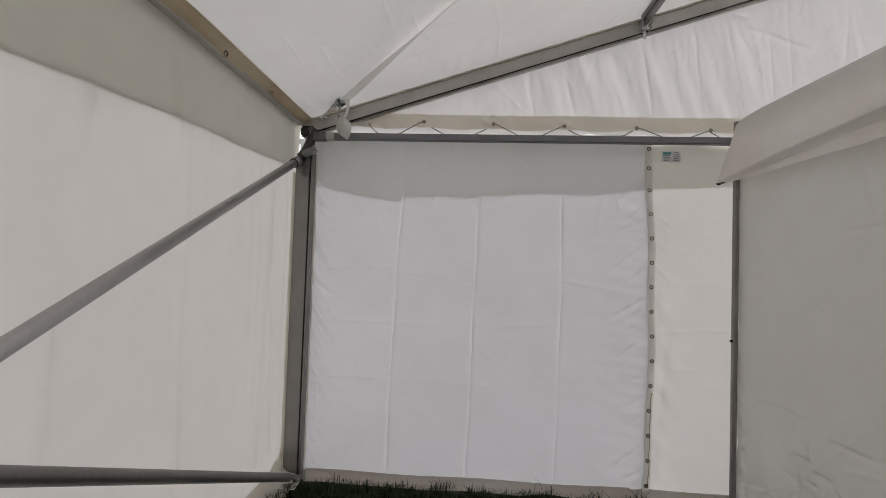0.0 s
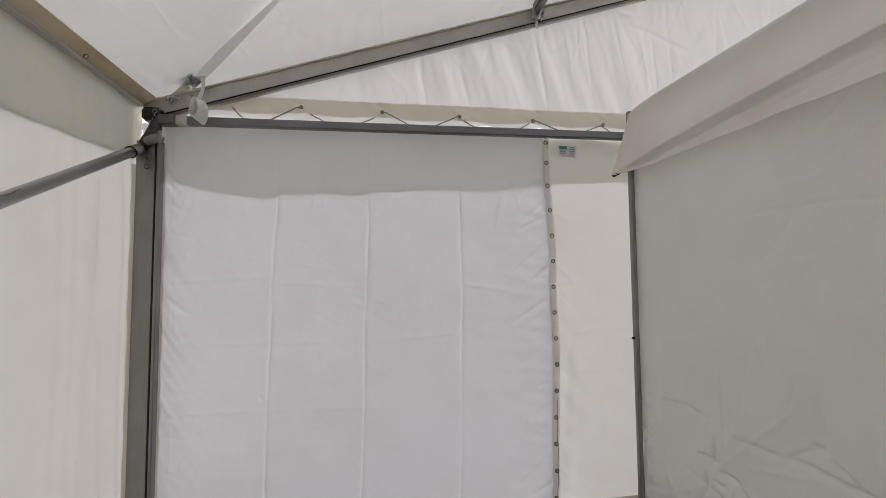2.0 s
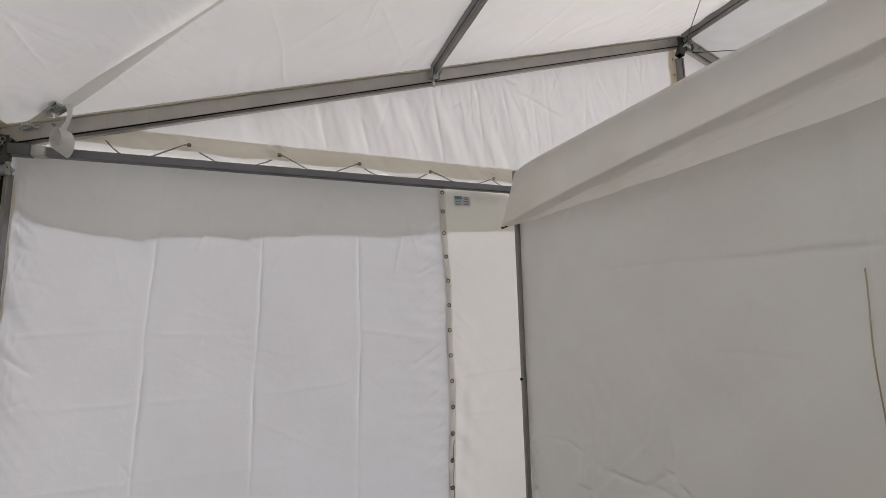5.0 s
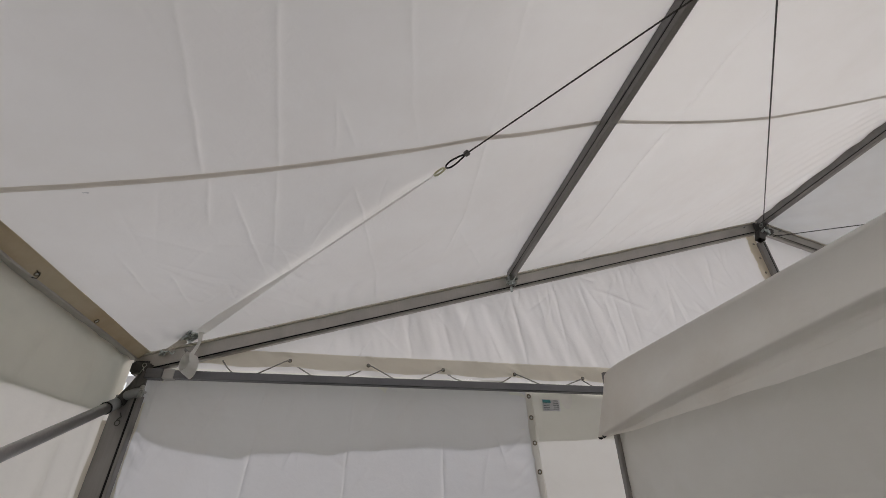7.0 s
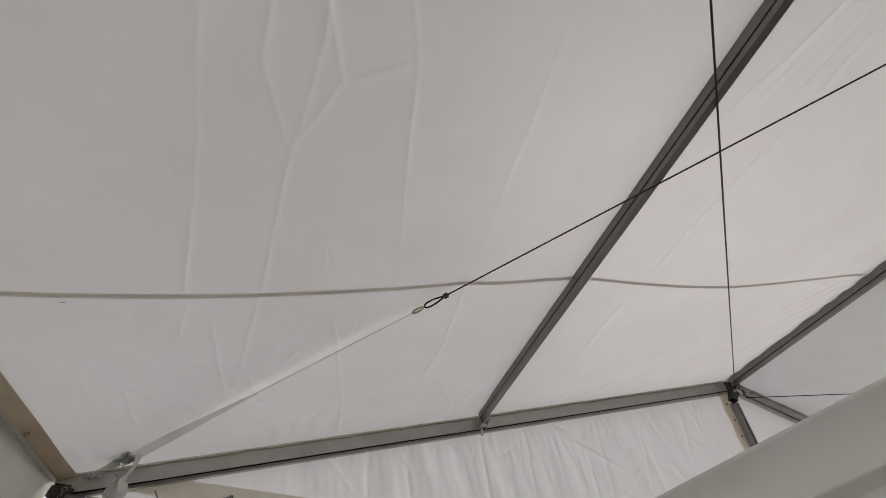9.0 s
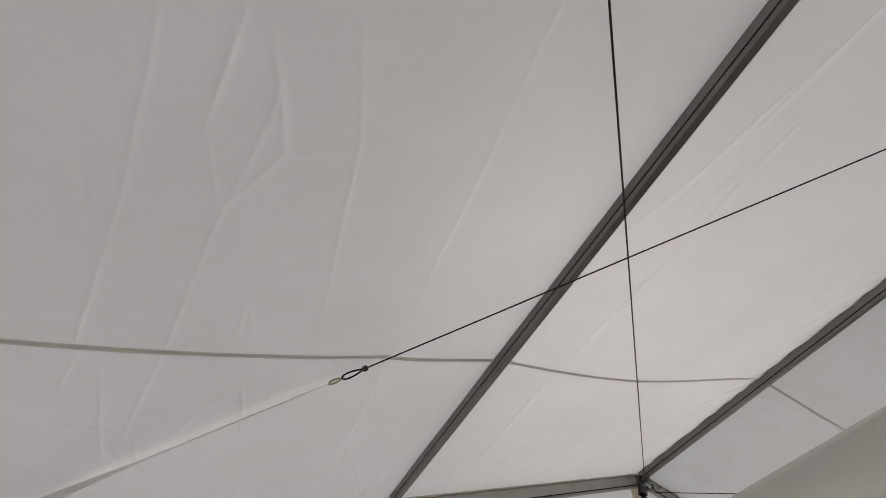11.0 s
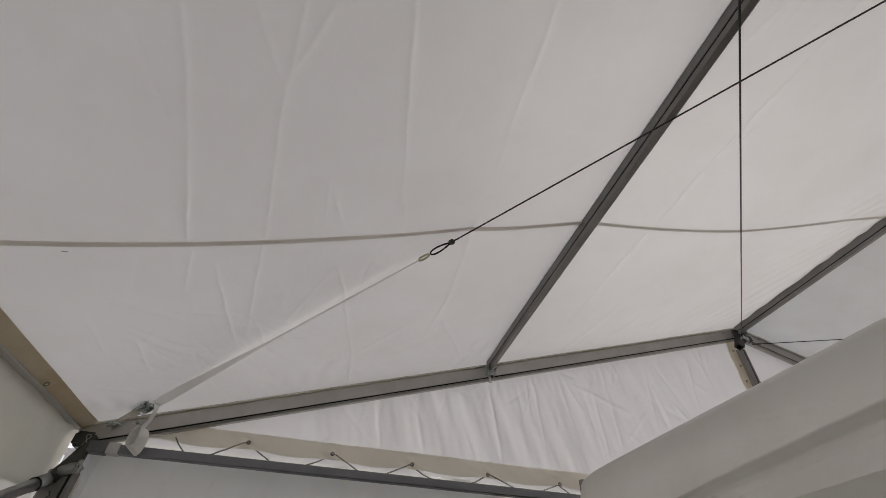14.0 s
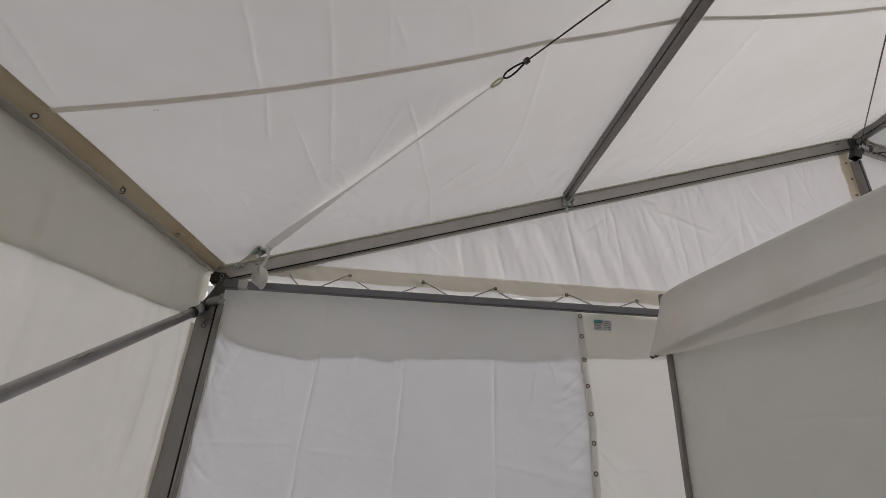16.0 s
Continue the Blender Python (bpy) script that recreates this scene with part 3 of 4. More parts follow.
    folds = ((1.35, 2.63, 1.41, 2.33, 6), (1.78, 2.74, 1.71, 2.5, 6), (2.07, 2.80, 2.14, 2.33, 12), (2.38, 2.93, 2.43, 2.45, 12),
             (2.05, 2.80, 1.98, 2.6, 7), (2.94, 3.12, 2.97, 2.55, 8), (3.31, 3.18, 3.28, 2.7, 6), (3.73, 3.33, 3.69, 2.9, 5),
             (2.6, 2.9, 2.68, 2.5, 7), (1.6, 2.6, 1.66, 2.36, 6))
    y -= 0.6 * creases(uu, zz, folds, 0.009) + 0.9 * creases(uu, zz, crumples(120, (0.5, RIDGE), (2.3, 3.3), 34, 4.2, 0.6), 0.008)
    sheet("gable_panel", np.stack([uu, y, zz], -1), GABLE, wall, "thin white gable panel with hanging wrinkles")
    # beige strip laced to the rail
    u = np.linspace(0.18, RIDGE, 620)
    low = 2.262 - 0.003 * u + 0.006 * np.cos(2 * np.pi * (u - 0.705) / 0.443)
    high = np.minimum(2.349, 2.285 + K * u * 0.75)
    pucker = np.exp(-((((u - 0.705) / 0.4435 + 0.5) % 1 - 0.5) * 0.4435 / 0.05) ** 2)
    rows = [np.stack([u, CLOTH - 0.022 + 0.004 * np.sin(u * 6 + f) + 0.005 * pucker * np.sin(9 * f + u * 40) + 0.002 * np.sin(u * 37 + 5 * f + 2 * np.sin(u * 11)), low + (high - low) * f], -1) for f in np.linspace(0, 1, 14)]
    band = sheet("lacing_strip", np.array(rows), HEM_LIGHT, wall, "beige strip laced to the gable rail")
    for i in range(8):
        grommet(pose(0.705 + 0.4435 * i, CLOTH - 0.030, 2.299 - 0.007 * i, 0, 0, 0), band)
    # beige strip with grommets beside the king post
    z = np.linspace(2.3, 3.565, 90)
    rows = [np.stack([4.184 + d + (0.007 * np.sin(z * 9) + 0.005 * np.sin(z * 31) + 0.002 * np.sin(z * 83)) * (0.085 - d) / 0.085, CLOTH - 0.014 + 0.003 * np.sin(z * 11 + d * 30), z], -1) for d in (0.0, 0.025, 0.055, 0.085)]
    side = sheet("lacing_strip", np.array(rows), STAINED, wall, "beige strip beside the king post")
    for i in range(7):
        grommet(pose(4.222 + 0.005 * math.sin(i * 2.0), CLOTH - 0.022, 3.458 - 0.135 * i) @ Matrix.Scale(0.8, 4), side)
    # sewn maker's label
    bm = block(bmesh.new(), (0.112, 0.002, 0.066), pose(2.258, CLOTH - 0.006, 2.108), 0.0005)
    label = part("sewn_label", bm, PAPER, wall, "small printed white and teal label")
    bm = block(bmesh.new(), (0.05, 0.001, 0.018), pose(2.229, CLOTH - 0.0085, 2.130), 0)
    part("print_block", bm, TEAL, label)
    for x, h, w in ((2.226, 2.114, 0.042), (2.226, 2.104, 0.036), (2.226, 2.094, 0.040), (2.286, 2.133, 0.030), (2.286, 2.120, 0.034),
                    (2.286, 2.108, 0.036), (2.286, 2.097, 0.030), (2.286, 2.086, 0.034), (2.226, 2.084, 0.03)):
        part("print_bar", block(bmesh.new(), (w, 0.001, 0.0032), pose(x, CLOTH - 0.0085, h), 0), PRINT, label)


build_gable_wall()


# ---- side wall ----
def build_side_wall():
    wall = empty("wall_west", "cream white fabric side wall behind the braces", "tent wall", "structure")
    y = np.arange(0.03, -BAY - 0.05, -0.012)
    z = np.linspace(0.0, 2.21, 180)
    yy, zz = np.meshgrid(y, z)
    foot = 0.03 + 0.10 * np.exp(-((yy + 0.05) / 0.10) ** 2)
    zz = foot + (2.270 - foot) * zz / 2.21
    x = -0.125 + 0.004 * ripple(yy, zz, (1.0, 1.6), 41)
    edge = np.exp(-np.abs(yy + 0.03) / 0.30)
    x += 0.0075 * edge * np.sin(yy * 45 + 1.5 * np.sin(zz * 3) + zz * 3 + 2 * np.sin(yy * 13))
    x += 0.028 * np.clip((zz - 2.225) / 0.035, 0, 1) ** 1.5
    folds = ((-0.296, 1.95, -0.40, 0.95, 5), (-0.40, 0.95, -0.40, 0.2, 5), (-0.277, 1.06, -0.255, 0.2, 4), (-1.1, 1.95, -1.08, 0.4, 3),
             (-1.54, 1.9, -1.64, 1.3, 4), (-1.64, 1.3, -1.65, 0.5, 4), (-0.95, 1.95, -0.99, 1.5, 3), (-0.36, 2.2, -0.30, 1.95, 5),
             (-0.70, 2.2, -0.75, 1.9, 4), (-1.2, 2.2, -1.15, 1.8, 4))
    x += 3.2 * creases(yy, zz, folds, 0.018) - 0.6 * creases(yy, zz, crumples(40, (-3.0, -0.1), (0.1, 2.2), 44, 1.9, 0.3), 0.010)
    x += 1.2 * creases(yy, zz, crumples(34, (-3.0, -0.12), (2.02, 2.24), 47, 3.5, 0.9), 0.014)
    sheet("wall_panel", np.stack([x, yy, zz], -1), WALL_CREAM, wall, "cream panel lit from outside")
    u = np.linspace(-0.02, -BAY, 200)
    rows = []
    for d, h in ((0.0, 0.13), (0.006, 0.07), (0.012, 0.03), (0.05, 0.005), (0.11, -0.004)):
        lift = 0.06 * np.exp(-((u + 0.05) / 0.10) ** 2)
        rows.append(np.stack([-0.118 + d + 0.004 * np.sin(u * 11), u, h + lift + 0.005 * np.sin(u * 9)], -1))
    sheet("hem", np.array(rows), HEM_LIGHT, wall, "beige mud hem turned in over the grass")
    z = np.linspace(0.1, 1.95, 90)
    rows = [np.stack([-0.104 - d * 0.4 + 0.002 * np.sin(z * 25), -0.03 - d + 0.002 * np.sin(z * 13), z], -1) for d in (0.0, 0.012, 0.03)]
    sheet("keder_edge", np.array(rows), HEM_LIGHT, wall, "beige edge strip running in the post")


build_side_wall()


# ---- walls out of view that close the tent ----
def build_closing_walls():
    """Unseen long side opposite and end behind, with openings added for more daylight inside."""
    runs = (("wall_east", (FAR + 0.1, 0.05), (FAR + 0.1, -0.6), 0.0), ("wall_east", (FAR + 0.1, -0.6), (FAR + 0.1, -3.6), 0.88),
            ("wall_east", (FAR + 0.1, -3.6), (FAR + 0.1, -BAY - 0.1), 0.0), ("wall_south", (FAR + 0.1, -BAY - 0.1), (2.5, -BAY - 0.1), 0.0),
            ("wall_south", (2.5, -BAY - 0.1), (0.15, -BAY - 0.1), 0.82), ("wall_south", (0.15, -BAY - 0.1), (-0.2, -BAY - 0.1), 0.0))
    for name, a, b, low in runs:
        f = np.linspace(0, 1, 120)
        h = np.linspace(low, 1, 50)
        ff, hh = np.meshgrid(f, h)
        x, y = a[0] + (b[0] - a[0]) * ff, a[1] + (b[1] - a[1]) * ff
        top = 2.30 + K * np.clip(np.minimum(x, FAR - x), 0, 9)
        bulge = 0.01 * ripple(ff * 5, hh * 2, (1.0, 1.3), 51)
        pts = np.stack([x - bulge * (name == "wall_east"), y + bulge * (name == "wall_south"), top * hh], -1)
        tagged(sheet(name, pts, WALL_CREAM), "plain white fabric tent wall", "tent wall", kind="structure")
    x, h = np.meshgrid(np.linspace(RIDGE + 0.1, FAR + 0.1, 120), np.linspace(0.0, 2.26, 50))
    far = np.stack([x, CLOTH + 0.006 * ripple(x, h, (0.9, 1.2), 53), h], -1)
    tagged(sheet("wall_north_far", far, WALL_CREAM), "plain white fabric gable wall past the king post", "tent wall", kind="structure")


build_closing_walls()


# ---- aluminium frame ----
def welt(a, b, y):
    """The roof cloth's thick edge where it runs into the rafter, a little uneven."""
    n = 90
    path = []
    for k in range(n):
        x = a + (b - a) * k / (n - 1)
        path.append((x, y - 0.0300 + 0.0015 * math.sin(k * 1.7), rafter_top(x) - 0.0125 + 0.0015 * math.sin(k * 0.9) + 0.001 * math.sin(k * 2.3)))
    return pipe(bmesh.new(), path, 0.0058, 6)


def build_frame():
    top, drop = rafter_top, 0.112
    for y in (-0.025, -BAY):
        for far in (False, True):
            a, b = (-0.055, RIDGE - 0.012) if not far else (FAR + 0.055, RIDGE + 0.012)
            rafter = beam("rafter", (a, y, top(a) - drop), (b, y, top(b) - drop), (0, 0, 1), 0.05, drop - 0.005, RAFTER, slots=(0.014,))
            tagged(rafter, "grey aluminium rafter with keder slot carrying the roof", "rafter", "rafters")
            part("edge_welt", welt(a, b, y), HEM_LIGHT, rafter, "pale welted cloth edge along the top")
            bolt = [(0.16, 0.070)] if not far else [(FAR - 0.16, 0.070)]
            bolt += [(b - 0.16 if not far else b + 0.16, 0.075)]
            for x, h in bolt:
                tube("bolt", [(x, y - 0.045, top(x) - drop + h), (x, y + 0.02, top(x) - drop + h)], 0.007, ZINC, rafter, "zinc bolt", 8)
    for x in (2.058, FAR - 2.058):
        z = rafter_top(2.058)
        purlin = beam("purlin", (x, -0.052, z - 0.050), (x + (0.02 if x < RIDGE else -0.02), -BAY + 0.025, z - 0.050), (0, 0, 1), 0.046, 0.072, ALU, slots=(0.016,))
        tagged(purlin, "grey aluminium purlin under the roof fabric", "purlin", "purlins")
        s = -1 if x < RIDGE else 1
        bm = block(bmesh.new(), (0.058, 0.008, 0.055), pose(x, -0.055, z - 0.058), 0.002)
        block(bm, (0.012, 0.05, 0.050), pose(x + s * 0.030, -0.075, z - 0.062), 0.002)
        part("end_bracket", bm, RATCHET, purlin, "worn steel end bracket")
        tube("bolt", [(x + 0.020, -0.10, z - 0.090), (x + 0.020, -0.055, z - 0.090)], 0.007, ZINC, purlin, "zinc bolt", 8)
        tube("bolt", [(x + 0.034, -0.09, z - 0.045), (x + 0.034, -0.055, z - 0.045)], 0.008, ZINC, purlin, "zinc bolt", 8)
        bm = block(bmesh.new(), (0.018, 0.012, 0.042), pose(x - 0.006, -0.062, z - 0.122), 0.003)
        part("hook_tab", bm, RATCHET, purlin, "zinc hook tab")
    z = rafter_top(RIDGE)
    ridge = beam("ridge_beam", (RIDGE, -0.052, z - 0.072), (RIDGE, -BAY + 0.02, z - 0.072), (0, 0, 1), 0.046, 0.085, ALU, slots=(0.020,))
    tagged(ridge, "grey aluminium ridge beam running along the roof peak", "ridge beam")
    # corner post
    for y in (0, -BAY):
        for x, s in ((-0.045, 1), (FAR + 0.045, -1)):
            post = empty("corner_post", "grey aluminium corner post standing on the grass", "post", group="corner posts")
            bar = beam("profile", (x, y - 0.025, 0.012), (x, y - 0.025, 2.075), (s, 0, 0), 0.05, 0.118, ALU, post, slots=(0.098,), gap=0.0055)
            bar.location = (-s * 0.062, 0, 0)
            part("foot_plate", block(bmesh.new(), (0.140, 0.120, 0.008), pose(x + s * 0.0, y - 0.115, 0.028, 5, 0, 0), 0.002), BRIGHT, post, "bright bare metal foot plate")
            bm = pipe(bmesh.new(), [(x + s * 0.045, y - 0.035, 2.23), (x + s * 0.035, y - 0.045, 2.17), (x + s * 0.012, y - 0.05, 2.11), (x - s * 0.02, y - 0.045, 2.06), (x - s * 0.03, y - 0.04, 2.03)], 0.028, 14)
            block(bm, (0.03, 0.04, 0.17), pose(x + s * 0.03, y - 0.022, 2.13), 0.008)
            block(bm, (0.095, 0.075, 0.070), pose(x + s * 0.01, y - 0.025, 2.215), 0.012)
            part("corner_joint", bm, DARK, post, "dark cast corner joint")
            # spring clip that hangs from the post's face
            c = Vector((x - s * 0.004, y - 0.055, 1.955))
            loop = arc(c + Vector((0, 0, -0.018)), 0.012, math.pi * 0.75, math.pi * 2.6, 12, ((1, 0, 0), (0, 0, 1)))
            tube("spring_clip", [c + Vector((-0.004, 0.004, 0.03)), c + Vector((0.008, 0, 0.012)), c + Vector((-0.004, 0, 0.0))] + loop, 0.0022, DARK, post, "bent wire clip", 6)
            c = Vector((x + s * 0.034, y - 0.072, 2.222))
            loop = arc(c, 0.010, -1.2, 4.4, 12, ((1, 0, 0), (0, 0, 1)))
            tube("safety_pin", [c + Vector((-0.010, 0, -0.045)), c + Vector((-0.002, 0, -0.020))] + loop + [c + Vector((0.006, 0, -0.03))], 0.0022, ZINC, post, "wire pin", 6)
    # eave beams
    for x, s in ((-0.092, 1), (FAR + 0.092, -1)):
        eave = beam("eave_beam", (x, -0.03, 2.258), (x, -BAY + 0.03, 2.258), (0, 0, 1), 0.058, 0.024, RAFTER)
        tagged(eave, "grey aluminium eave beam along the side wall", "eave beam", "eave beams")
    # gable rail
    rail = empty("gable_rail", "dark grey aluminium rail across the gable", "rail")
    beam("bar", (0.14, -0.045, 2.162), (RIDGE - 0.05, -0.045, 2.176), (0, 0, 1), 0.042, 0.043, RAIL, rail)
    bm = block(bmesh.new(), (0.085, 0.052, 0.054), pose(0.045, -0.045, 2.184), 0.004)
    part("sleeve", bm, RAIL, rail, "dark end sleeve")
    part("sleeve_end", block(bmesh.new(), (0.056, 0.049, 0.050), pose(0.1145, -0.045, 2.184), 0.003), PALE, rail, "pale end of the sleeve")
    # king post under the ridge
    king = empty("king_post", "grey aluminium king post under the ridge", "post")
    beam("profile", (4.292, -0.03, 0.0), (4.292, -0.03, 3.455), (1, 0, 0), 0.05, 0.056, ALU, king, slots=(0.034,)).location = (-0.058, 0, 0)
    hub = empty("ridge_joint", "dark steel ridge joint with cable eyes", "joint")
    part("plate", block(bmesh.new(), (0.12, 0.014, 0.10), pose(RIDGE - 0.01, -0.058, 3.585), 0.003), DARK, hub)
    bm = bmesh.new()
    tilt = Matrix.Translation((RIDGE - 0.080, -0.080, 3.488)) @ Matrix.Rotation(radians(24), 4, "Y") @ Matrix.Scale(0.82, 4)
    for dx, dy, w, d in ((0, -0.029, 0.064, 0.006), (0, 0.029, 0.064, 0.006), (-0.029, 0, 0.006, 0.052), (0.029, 0, 0.006, 0.052)):
        block(bm, (w, d, 0.115), tilt @ pose(dx, dy, 0), 0.0015)
    block(bm, (0.05, 0.05, 0.045), pose(RIDGE + 0.015, -0.085, 3.535), 0.005)
    part("pin_socket", bm, DARK, hub)
    for dx in (-0.025, 0.03):
        c = (RIDGE + dx, -0.085, 3.60)
        tube("eye_bolt", arc(c, 0.014, 0, 2 * math.pi * 11 / 12, 12, ((0, 1, 0), (0, 0, 1))), 0.005, ZINC, hub, "zinc eye bolt", 6, True)
    bm = pipe(bmesh.new(), [(RIDGE + 0.0, -0.10, 3.565), (RIDGE + 0.06, -0.10, 3.55)], 0.008, 8)
    part("cross_bolt", bm, ZINC, hub)
    for x, y, z in ((4.232, -0.118, 3.515), (4.258, -0.112, 3.545), (4.30, -0.10, 3.50)):
        bm = pipe(bmesh.new(), [(x, y, z), (x, y + 0.012, z)], 0.009, 6)
        pipe(bm, [(x, y - 0.014, z), (x, y, z)], 0.0045, 8)
        part("bolt", bm, RATCHET, hub, "worn hexagon bolt")
    bm = block(bmesh.new(), (0.050, 0.004, 0.030), pose(4.285, -0.112, 3.525, 0, 20, 0), 0.001)
    block(bm, (0.004, 0.030, 0.040), pose(4.30, -0.10, 3.53), 0.001)
    part("cable_tab", bm, RATCHET, hub, "thin steel cable tab")


BRIGHT = metal("bright_bare_steel", (0.93, 0.95, 0.98), 0.10)
PALE = metal("bare_aluminium", (0.62, 0.61, 0.60), 0.42)
CAST = metal("dull_cast_steel", (0.36, 0.37, 0.37), 0.5, stretch=(6, 6, 6))
RAIL = metal("dark_anodised_aluminium", (0.22, 0.22, 0.235), 0.42)
build_frame()


# ---- cross braces in the side wall ----
def along(a, b, f):
    return a + (b - a) * f


def build_braces():
    head, foot = Vector((-0.085, -0.02, 2.0455)), Vector((-0.085, -BAY + 0.29, 0.047))
    way = (foot - head).normalized()
    brace = empty("brace_tube", "galvanised diagonal brace tube from the corner head", "brace", group="brace tubes")
    tube("shaft", [head + way * 0.12, foot], 0.0247, TUBE, brace, sides=20)
    tube("sleeve", [head - way * 0.02, head + way * 0.125], 0.0278, CAST, brace, "thicker end sleeve", 20)
    tube("rubber_ring", [head + way * 0.124, head + way * 0.129], 0.0298, INK, brace, "black rubber ring", 20)
    # rusty scrapes on the tube
    side = way.cross(Vector((1, 0, 0))).normalized()
    for f, length, turn in ((0.200, 0.035, 0.9), (0.207, 0.05, 0.78), (0.214, 0.03, 0.95)):
        rows = []
        for k in range(7):
            t = turn + (k - 3) * 0.02
            out = Vector((1, 0, 0)) * math.cos(t) + side * -math.sin(t) if side.z < 0 else Vector((1, 0, 0)) * math.cos(t) + side * math.sin(t)
            rows.append([tuple(along(head, foot, f) + way * (length * (m / 11 - 0.5) * (1 - 0.12 * abs(k - 3)) + 0.004 * math.sin(k * 2.1)) + out * 0.0251) for m in range(12)])
        sheet("rust_scrape", np.array(rows), RUST, brace, "brown rust scrape")
    bm = pipe(bmesh.new(), [(-0.085, -0.03, 2.055), (-0.045, -0.055, 2.072), (0.000, -0.068, 2.082), (0.022, -0.070, 2.084)], 0.025, 14)
    part("elbow", bm, CAST, brace, "dull cast elbow")
    bm = pipe(bmesh.new(), [(0.026, -0.105, 2.088), (0.026, -0.05, 2.088)], 0.008, 8)
    block(bm, (0.020, 0.012, 0.060), pose(0.024, -0.088, 2.085), 0.003)
    part("clamp_bolt", bm, ZINC, brace)
    foot, head = Vector((-0.03, -0.075, 0.045)), Vector((-0.075, -BAY + 0.05, 2.030))
    way = (head - foot).normalized()
    brace = empty("brace_tube", "grey brace tube rising from the post's foot, coloured darker for shade", "brace", group="brace tubes")
    tube("shaft", [foot + way * 0.06, head], 0.0245, SHADED_TUBE, brace, sides=20)
    tube("flat_end", [foot + Vector((0.05, 0.01, -0.004)), foot + way * 0.02, foot + way * 0.08], 0.017, SHADED_TUBE, brace, "pressed tube end", 14)
    tube("pin", [foot + Vector((0.045, -0.03, 0.0)), foot + Vector((0.045, 0.03, 0.0))], 0.006, ZINC, brace, "zinc pin", 8)


build_braces()


# ---- lacing between the gable strip and the rail ----
def build_bungees():
    for i in range(5):
        x, z = 0.705 + 0.4435 * i, 2.299 - 0.007 * i
        s = -1 if i % 2 == 0 else 1
        cord = empty("bungee_cord", "thin grey speckled bungee cord lacing the strip", "cord", group="bungee cords")
        tube("front_run", [(x, CLOTH - 0.036, z), (x + s * 0.02, CLOTH - 0.05, z - 0.010), (x + s * 0.155, -0.050, 2.206)], 0.0036, CORD, cord, sides=7)
        tube("back_run", [(x, CLOTH - 0.007, z), (x - s * 0.07, 0.010, z - 0.042), (x - s * 0.15, -0.022, 2.206)], 0.0036, CORD, cord, sides=7)
        tube("wrap", [(x + s * 0.155, -0.050, 2.2085), (x + s * 0.162, -0.035, 2.2095), (x + s * 0.165, -0.022, 2.206)], 0.0036, CORD, cord, sides=7)
        tube("knot", arc((x, CLOTH - 0.036, z), 0.005, 0, 5.5, 8, ((1, 0, 0), (0, 0, 1))), 0.0036, CORD, cord, sides=7)
    cord = empty("bungee_cord", "short end of bungee cord beside the strap coil", "cord", group="bungee cords")
    tube("back_run", [(0.345, -0.004, 2.285), (0.375, 0.004, 2.250), (0.425, -0.024, 2.206)], 0.0036, CORD, cord, sides=7)


build_bungees()


